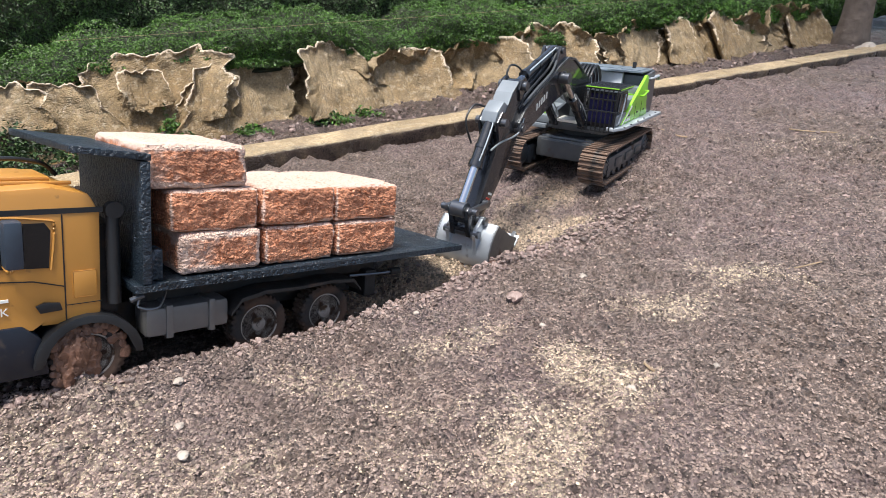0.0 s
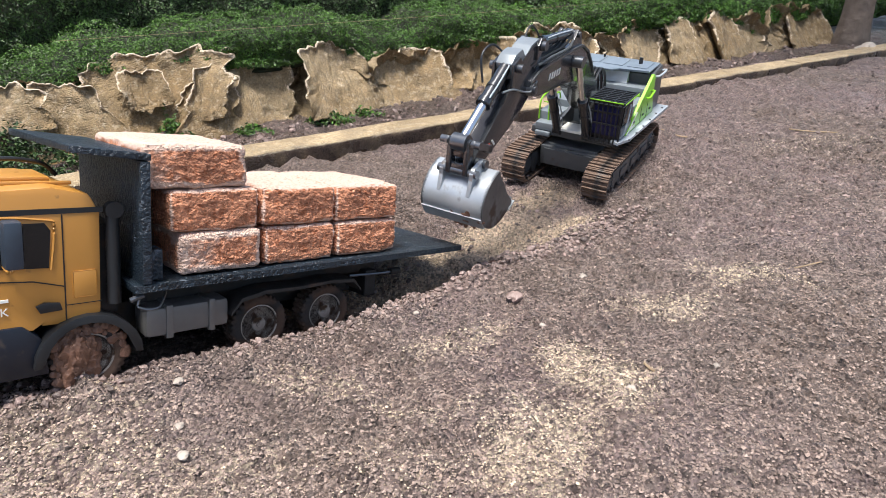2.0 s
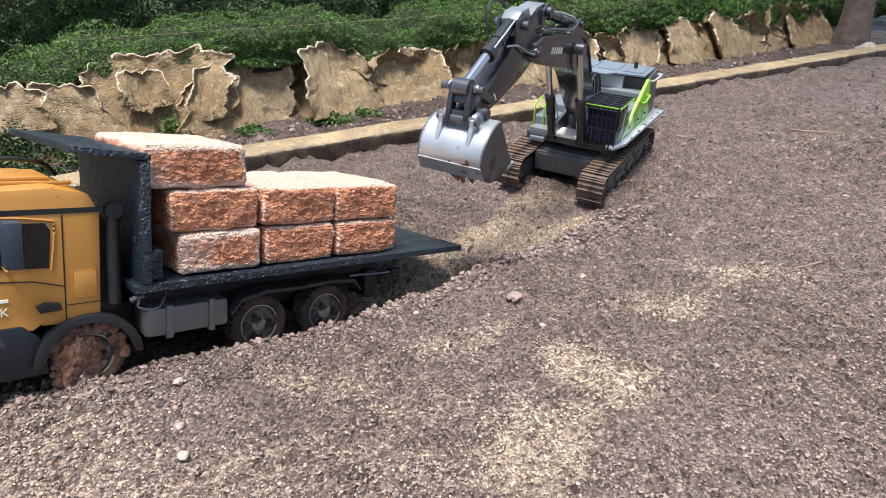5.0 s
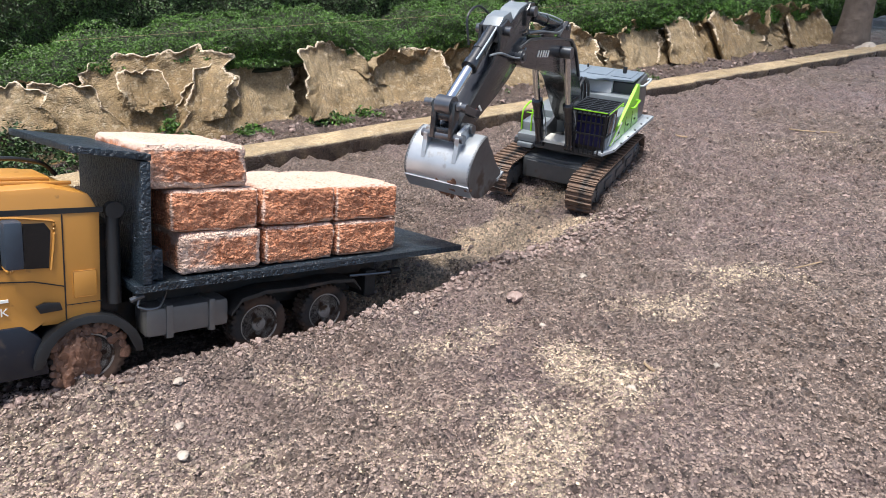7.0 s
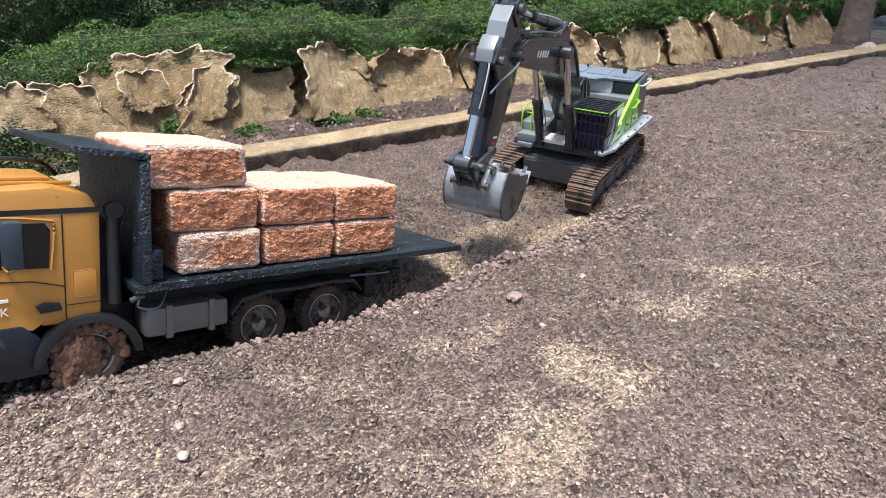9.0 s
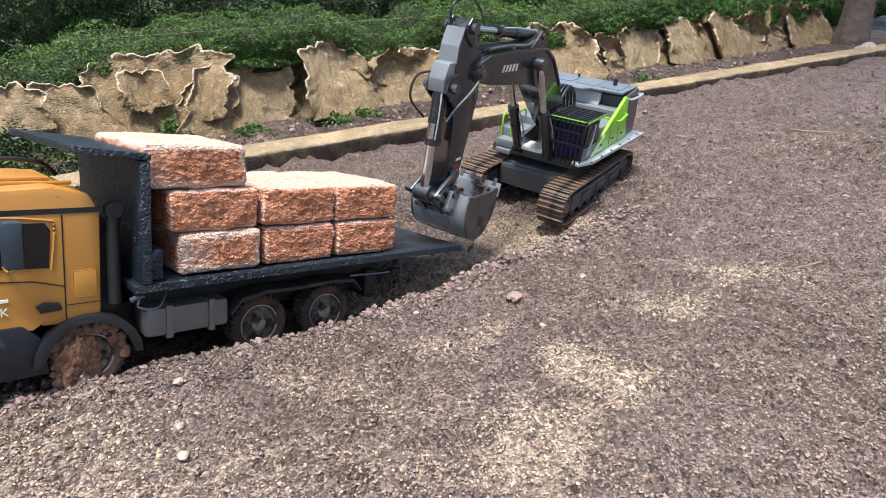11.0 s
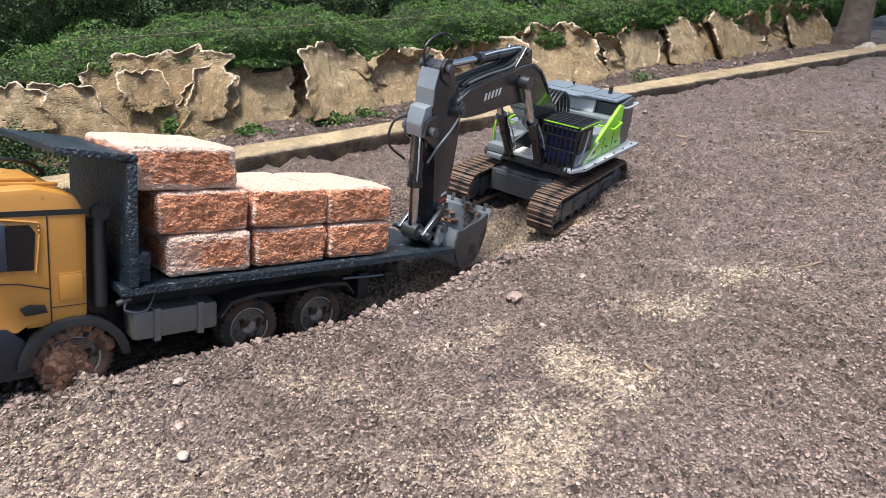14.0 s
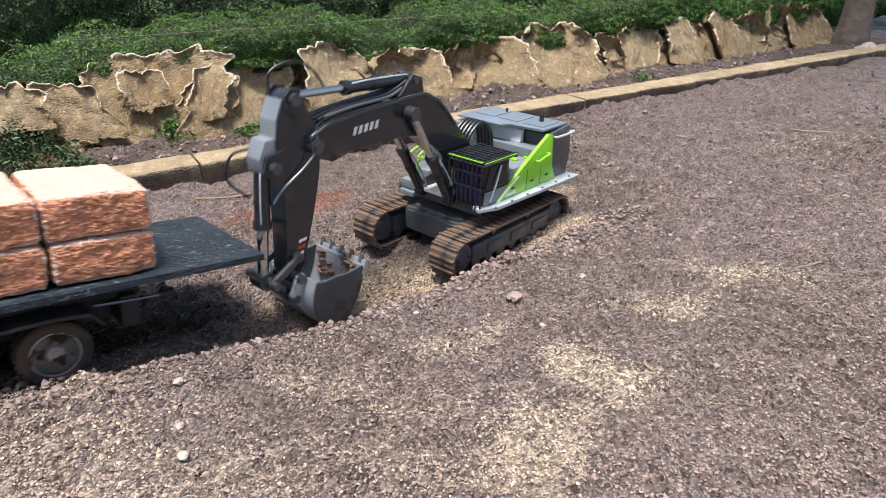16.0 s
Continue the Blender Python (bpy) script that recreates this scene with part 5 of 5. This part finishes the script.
    part("window_frame", tube(fresh(), [(0.284, 0.0838, 0.140), (0.280, 0.0838, 0.182), (0.288, 0.0838, 0.191), (0.348, 0.0838, 0.192), (0.371, 0.0838, 0.150)], 0.0014, 6), orange_paint, cab)
    part("windscreen", prism(fresh(), [(0.3755, 0.200), (0.3935, 0.150), (0.3955, 0.150), (0.3775, 0.200)], -0.074, 0.074), glass_dark, cab)
    for poly in ([(0.272, 0.084), (0.272, 0.196), (0.2732, 0.196), (0.2732, 0.084)], [(0.2735, 0.122), (0.300, 0.130), (0.380, 0.138), (0.380, 0.1368), (0.300, 0.1288), (0.2735, 0.1208)]):
        part("door_seam", prism(fresh(), poly, 0.0832, 0.0837), black_plastic, cab)
    part("locker_lid", bx(fresh(), 0.243, 0.265, 0.083, 0.0845, 0.108, 0.136, 0.0015), orange_paint, cab, smooth=True)
    part("sill_line", bx(fresh(), 0.238, 0.272, 0.0830, 0.0838, 0.1005, 0.1012), black_plastic, cab)
    part("door_handle", prism(fresh(), [(0.276, 0.097), (0.278, 0.105), (0.292, 0.107), (0.300, 0.104), (0.296, 0.096)], 0.083, 0.0865, 0.001), black_plastic, cab, smooth=True)
    part("lower_panel", prism(fresh(), [(0.290, 0.030), (0.296, 0.070), (0.312, 0.0855), (0.400, 0.0855), (0.406, 0.030)], -0.086, 0.086, 0.004), mat_bumper, tr, "dark blue-black lower body and bumper", True)
    for s in (1, -1):
        arc = [(0.2525 + 0.053 * math.cos(a), WR + 0.050 * math.sin(a)) for a in (math.pi * k / 12 for k in range(13))]
        arc2 = [(0.2525 + 0.044 * math.cos(a), WR + 0.043 * math.sin(a)) for a in (math.pi * k / 12 for k in range(12, -1, -1))]
        part("wheel_arch", prism(fresh(), arc + arc2, *sorted((0.060 * s, 0.0925 * s)), 0.0015), black_plastic, tr, "black plastic front wheel arch", True)
    mir = part("mirror", bx(fresh(), 0.312, 0.328, 0.094, 0.114, 0.150, 0.196, 0.004), mat_mirror, cab, "dark blue-grey wing mirror", True)
    part("mirror_glass", bx(fresh(), 0.3110, 0.3122, 0.0965, 0.1115, 0.158, 0.192, 0.0004), glass_dark, mir)
    part("mirror_arm", tube(fresh(), [(0.324, 0.083, 0.148), (0.321, 0.092, 0.144), (0.320, 0.104, 0.151)], 0.002), orange_paint, mir)
    part("antenna_loop", tube(fresh(), [(0.246, -0.04, 0.220), (0.262, -0.04, 0.234), (0.300, -0.04, 0.238), (0.330, -0.04, 0.226)], 0.0025), black_plastic, cab)
    # lettering on the door
    cu = bpy.data.curves.new("door_lettering", "FONT")
    cu.body, cu.size, cu.extrude = "TRUCK", 0.0115, 0.0002
    cu.align_x = "LEFT"
    tx = new("door_lettering", cu)
    dg = bpy.context.evaluated_depsgraph_get()
    me = bpy.data.meshes.new_from_object(tx.evaluated_get(dg))
    bpy.data.objects.remove(tx)
    me.materials.append(white_print)
    letters = new("door_lettering", me)
    letters.parent = cab
    letters.matrix_basis = pose(0.360, 0.0842, 0.098, 90, 0, 180)
    tagged(letters, "white lettering on the cab door")
    part("door_badge", bx(fresh(), 0.322, 0.345, 0.0830, 0.0840, 0.1115, 0.1145), white_print, cab)
    for x, s in WHEELS:
        P["wheels"].append((build_wheel(tr, x, s, x > 0.2), x, s))
    return P


mat_mirror = mat("blue_grey_plastic", (0.03, 0.042, 0.06), 0.35, 0.0, 50, 0.3, 0.05)
mat_bumper = mat("blue_black_plastic", (0.007, 0.010, 0.018), 0.35, 0.0, 50, 0.3, 0.05, dirt=(0.08, 0.055, 0.04), dirt_at=0.62, dirt_scale=30)

# bricks on the deck: front edge x, bottom z, near face y, height, pale or not
BRICKS = [(0.157, 0.1190, 0.0935, 0.049, True, 0.100), (0.0505, 0.1190, 0.0905, 0.049, False, 0.104), (-0.056, 0.1190, 0.0915, 0.048, False, 0.107), (0.168, 0.1690, 0.0920, 0.049, False, 0.108), (0.0565, 0.1690, 0.0910, 0.049, False, 0.108), (-0.0555, 0.1685, 0.0905, 0.049, False, 0.108), (0.196, 0.2190, 0.0900, 0.050, True, 0.121)]


def build_brick(k, x1, z0, y1, h, pale, w):
    """A rough block laid across the deck, its worn edges rounded and its faces pitted."""
    bm = fresh()
    L = 0.162
    bmesh.ops.create_cube(bm, size=1)
    bmesh.ops.subdivide_edges(bm, edges=bm.edges[:], cuts=40, use_grid_fill=True)
    r = 0.0075
    rub = []
    for v in bm.verts:
        p = Vector((v.co.x * w, v.co.y * L, v.co.z * h))
        half = Vector((w / 2, L / 2, h / 2))
        q = Vector([max(abs(p[i]) - (half[i] - r), 0) * (1 if p[i] > 0 else -1) for i in range(3)])
        core = Vector([min(max(p[i], -(half[i] - r)), half[i] - r) for i in range(3)])
        if q.length > 1e-9:
            m = max(abs(q.x), abs(q.y), abs(q.z))
            p = core + q.normalized() * m
        edge = sorted((half[i] - abs(v.co[i] * (w, L, h)[i]) for i in range(3)))[1]
        s = Vector((p.x + k * 1.7, p.y, p.z))
        rub.append(0.62 * max(0.0, 1 - edge / 0.010) + (0.34 + 0.25 * noise.noise(s * 14) if pale else 0.0))
        d = 0.0024 * noise.noise(s * 38) + 0.0015 * noise.noise(s * 130) + 0.0014 * noise.noise(s * 310)
        p += p.normalized() * d + Vector((0, 0, 0.0015 * noise.noise(s * 20)))
        v.co = p + p.normalized() * 0.0012 * noise.noise(s * 520)
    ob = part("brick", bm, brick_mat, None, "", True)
    ob.data.attributes.new("wear", "FLOAT", "POINT").data.foreach_set("value", rub)
    tagged(ob, "pale chalky rough-cut brick on the truck deck" if pale else "rough-cut orange brick on the truck deck", "brick", "bricks on the deck")
    return ob, pose(x1 - w / 2, y1 - L / 2, z0 + h / 2, 0, 0, (k * 37 % 5 - 2) * 0.5)


# ---- build ----
build_ground()
build_kerb()
build_earth_wall()
build_hedges()
build_tree(3.06, 0.25, 0.062, "grey-brown tree trunk behind the kerb", -0.03, 0)
build_tree(3.35, 0.36, 0.035, "dark tree trunk standing farther back", 0.0, 3)
EXC = build_excavator()
TRUCK = build_truck()
LOAD = [build_brick(k, *b) for k, b in enumerate(BRICKS)]
build_gravel()
for x, y, r in ((0.216, 0.873, 0.007), (0.40, 1.02, 0.004), (-0.29, 0.565, 0.006), (0.215, 0.585, 0.006), (-0.25, 0.465, 0.006), (-0.268, 0.503, 0.005), (0.51, 0.90, 0.006), (-0.038, 0.765, 0.004), (0.135, 0.735, 0.004), (0.33, 0.63, 0.004)):
    pebble(x, y, r)
pebble(0.105, 0.81, 0.012, "dark red soil clod on the gravel", clod_mat, "soil lumps")
x, y = kerb_xy(2.86, 0.07)
pebble(x, y, 0.05, "pale boulder lying by the kerb", stone_mat, "boulders")


def twig(pts, r=0.0012):
    pts = [(x, y, float(ground_z(x, y)) + 0.003) for x, y in pts]
    tagged(part("twig", tube(fresh(), pts, r, 6), twig_mat), "dry pale twig lying on the soil", "twig", "loose twigs")


twig([(0.246, 0.640), (0.250, 0.632), (0.252, 0.622)], 0.0018)
twig([(0.52, 0.905), (0.545, 0.895), (0.60, 0.90)])
twig([(0.60, 1.72), (0.63, 1.68), (0.66, 1.62)], 0.002)
twig([(0.95, 1.72), (0.99, 1.70), (1.06, 1.66)], 0.002)
twig([(-0.50, 1.20), (-0.44, 1.23), (-0.40, 1.245)], 0.0018)

a, b = kerb_xy(-0.3, 0.42), kerb_xy(1.9, 0.44)
tagged(part("wire", tube(fresh(), [(a[0], a[1], 0.236), ((a[0] + b[0]) / 2, (a[1] + b[1]) / 2, 0.231), (b[0], b[1], 0.236)], 0.00035, 6), twig_mat), "thin pale wire strung along the hedge", "wire")


# ---- what moves ----
BODY = [(0, 0.3199, 1.4421, 0.0134, 237.7, 4.2, 0.1), (0.5, 0.3259, 1.4364, 0.0104, 237.6, -0.8, -0.5), (1, 0.325, 1.4177, 0.0154, 237.75, -4.3, -2.6), (4.2, 0.3264, 1.4183, 0.0117, 237.75, -4.3, -2.6), (6.3, 0.2814, 1.3683, 0.0036, 238.68, -3.08, -1.7),
        (9.2, 0.2815, 1.3689, 0.0035, 238.68, -3.08, -1.7), (11.3, 0.2269, 1.3013, -0.0003, 234.44, 0.2, -3.7), (12.3, 0.228, 1.3006, 0.0012, 234.44, 0.2, -3.7), (13, 0.2138, 1.2801, -0.0035, 234.2, 2.37, -4.6), (14, 0.2084, 1.2719, -0.0052, 234.3, 2.1, -4),
        (14.2, 0.2003, 1.2681, -0.0063, 234.3, 2.1, -3.8), (14.5, 0.1792, 1.2453, -0.0086, 233.7, 2.4, -3.7), (15, 0.1389, 1.2098, -0.0149, 231.4, 2.37, -2.8), (15.5, 0.0976, 1.1724, -0.0231, 229.7, 1.7, -1.6), (15.8, 0.066, 1.1393, -0.0278, 229.8, 2, -0.9),
        (16, 0.0462, 1.1242, -0.0275, 229.7, 2, -1.1)]
# boom and stick; the bucket keeps its curl on the stick all the time
ARM = [(0, -2.2, -42.1), (0.5, 4, -33.3), (1, 9.2, -30.6), (1.5, 14.3, -25.4), (2, 19.8, -17), (2.5, 22, -14.8), (3, 27.9, -11.5), (3.5, 30.5, -9.3),
       (4.2, 30.7, -9.8), (6.3, 30.5, -10.8), (6.5, 30.5, -10.9), (7, 30.6, -16.6), (7.5, 30.6, -26), (8, 30.7, -35.9), (8.5, 30.6, -44.2), (9, 30.5, -52.5),
       (9.2, 30.5, -51.7), (11.3, 23, -67.9), (11.5, 21.5, -67.8), (12, 16.5, -73.9), (12.5, 16.1, -74.3), (13, 15.1, -77.5), (13.5, 15.4, -76.7), (14.2, 15.7, -76.1),
       (14.5, 16.6, -73.8), (15, 17.7, -71.8), (15.5, 21.8, -64.6), (15.8, 23.8, -62.9), (15.9, 19.4, -65.7), (16, 16, -71.6)]
TRUCK_PATH = [(0, -0.2599, 0.7818, -0.0491, 222.965, 12.78, 7.06),
              (12.3, -0.2599, 0.7818, -0.0491, 222.965, 12.78, 7.06),
              (13, -0.2629, 0.7798, -0.0491, 222.9, 12.8, 7.0),
              (14, -0.2698, 0.7739, -0.048, 222.5, 12.9, 6.7),
              (14.2, -0.2768, 0.7679, -0.0469, 222.2, 13.0, 6.3),
              (14.5, -0.3105, 0.7409, -0.0418, 220.9, 13.3, 5.1),
              (15, -0.3774, 0.7099, -0.0307, 220.3, 12.7, 4.3),
              (15.5, -0.4446, 0.6737, -0.0106, 220, 10.1, 4.1),
              (16, -0.5209, 0.6064, 0.0055, 221.5, 6.9, 4.0)]


def steps(rows):
    return [(r[0], pose(r[1], r[2], r[3], r[6], -r[5], r[4])) for r in rows]


def turned(o, d, p):
    """The point p of a part that stands at o, turned up by d degrees."""
    a = radians(d)
    return (o[0] + p[0] * math.cos(a) - p[1] * math.sin(a), o[1] + p[0] * math.sin(a) + p[1] * math.cos(a))


def aim(p, q):
    return math.degrees(math.atan2(q[1] - p[1], q[0] - p[0]))


def meet(p, r, q, s, ahead):
    """Where circles round p and q cross, on the side that lies towards ahead."""
    d = Vector((q[0] - p[0], q[1] - p[1]))
    L = d.length
    a = (r * r - s * s + L * L) / (2 * L)
    h = math.sqrt(max(r * r - a * a, 0))
    e = d / L
    c = [Vector(p) + e * a + Vector((-e.y, e.x)) * h * k for k in (1, -1)]
    return max(c, key=lambda v: v.x * ahead[0] + v.y * ahead[1])


def motions():
    walk(EXC["root"], steps(BODY))
    at = lambda p, deg, y=0.0: pose(p[0], y, p[1], 0, -deg, 0)
    rows = {k: [] for k in ("boom", "stick", "bucket", "rocker", "link")}
    rams = {k: [] for k in ("b0", "b1", "r0", "r1", "sb", "sr", "cb", "cr")}
    for t, b, s in ARM:
        elbow = turned(FOOT, b, (BOOM_LEN, 0))
        tip = turned(elbow, s, STICK_TIP)
        rows["boom"].append((t, at(FOOT, b)))
        rows["stick"].append((t, at(elbow, s)))
        rows["bucket"].append((t, at(tip, s)))
        rock, bp = turned(elbow, s, ROCK), turned(tip, s, BUCKET_PIN)
        front = turned((0, 0), s, (0.55, 1))
        knee = meet(rock, ROCKER, bp, LINK, front)
        rows["rocker"].append((t, at(rock, aim(rock, knee))))
        rows["link"].append((t, at(knee, aim(knee, bp))))
        lug = turned(FOOT, b, BOOM_CYL)
        for k, y in enumerate((0.0325, -0.0325)):
            d = aim(RAM_FOOT, lug)
            rams["b%d" % k].append((t, at(RAM_FOOT, d, y)))
            rams["r%d" % k].append((t, at(lug, d, y)))
        p, q = turned(FOOT, b, BOOM_TOP), turned(elbow, s, STICK_TOP)
        rams["sb"].append((t, at(p, aim(p, q))))
        rams["sr"].append((t, at(q, aim(p, q))))
        p = turned(elbow, s, STICK_CYL)
        rams["cb"].append((t, at(p, aim(p, knee))))
        rams["cr"].append((t, at(knee, aim(p, knee))))
    for k, r in rows.items():
        walk(EXC[k], r)
    for k in (0, 1):
        walk(EXC["boom_ram"][k][0], rams["b%d" % k])
        walk(EXC["boom_ram"][k][1], rams["r%d" % k])
    walk(EXC["stick_ram"][0][0], rams["sb"])
    walk(EXC["stick_ram"][0][1], rams["sr"])
    walk(EXC["bucket_ram"][0][0], rams["cb"])
    walk(EXC["bucket_ram"][0][1], rams["cr"])
    # tracks roll with the way made good
    times = [0, 4.2, 4.9, 5.6, 6.3, 9.2, 9.7, 10.2, 10.8, 11.3, 12.3, 13.0, 14.0] + [14.2 + 0.2 * k for k in range(10)]
    def made(path, t):
        ts = [r[0] for r in path]
        d = [0.0]
        for p, q in zip(path, path[1:]):
            d.append(d[-1] + (math.hypot(q[1] - p[1], q[2] - p[2]) if q[0] > 1.1 else 0))
        return float(np.interp(t, ts, d))
    for ob, yc, u in EXC["shoes"]:
        r = []
        for t in times:
            x, z, a = loop_point(u + made(BODY, t) / LOOP)
            r.append((t, pose(x, yc, z, 0, a, 0)))
        walk(ob, r)
    # truck, wheels and load
    walk(TRUCK["root"], steps(TRUCK_PATH))
    times = [0, 12.3, 13.0, 14.0] + [14.2 + 0.1 * k for k in range(19)]
    for ob, x, s in TRUCK["wheels"]:
        walk(ob, [(t, pose(x, 0.0683 * s, WR, 0, math.degrees(made(TRUCK_PATH, t) / WR) * 1.15, 0)) for t in times])
    for ob, place in LOAD:
        walk(ob, [(t, m @ place) for t, m in steps(TRUCK_PATH)])


motions()
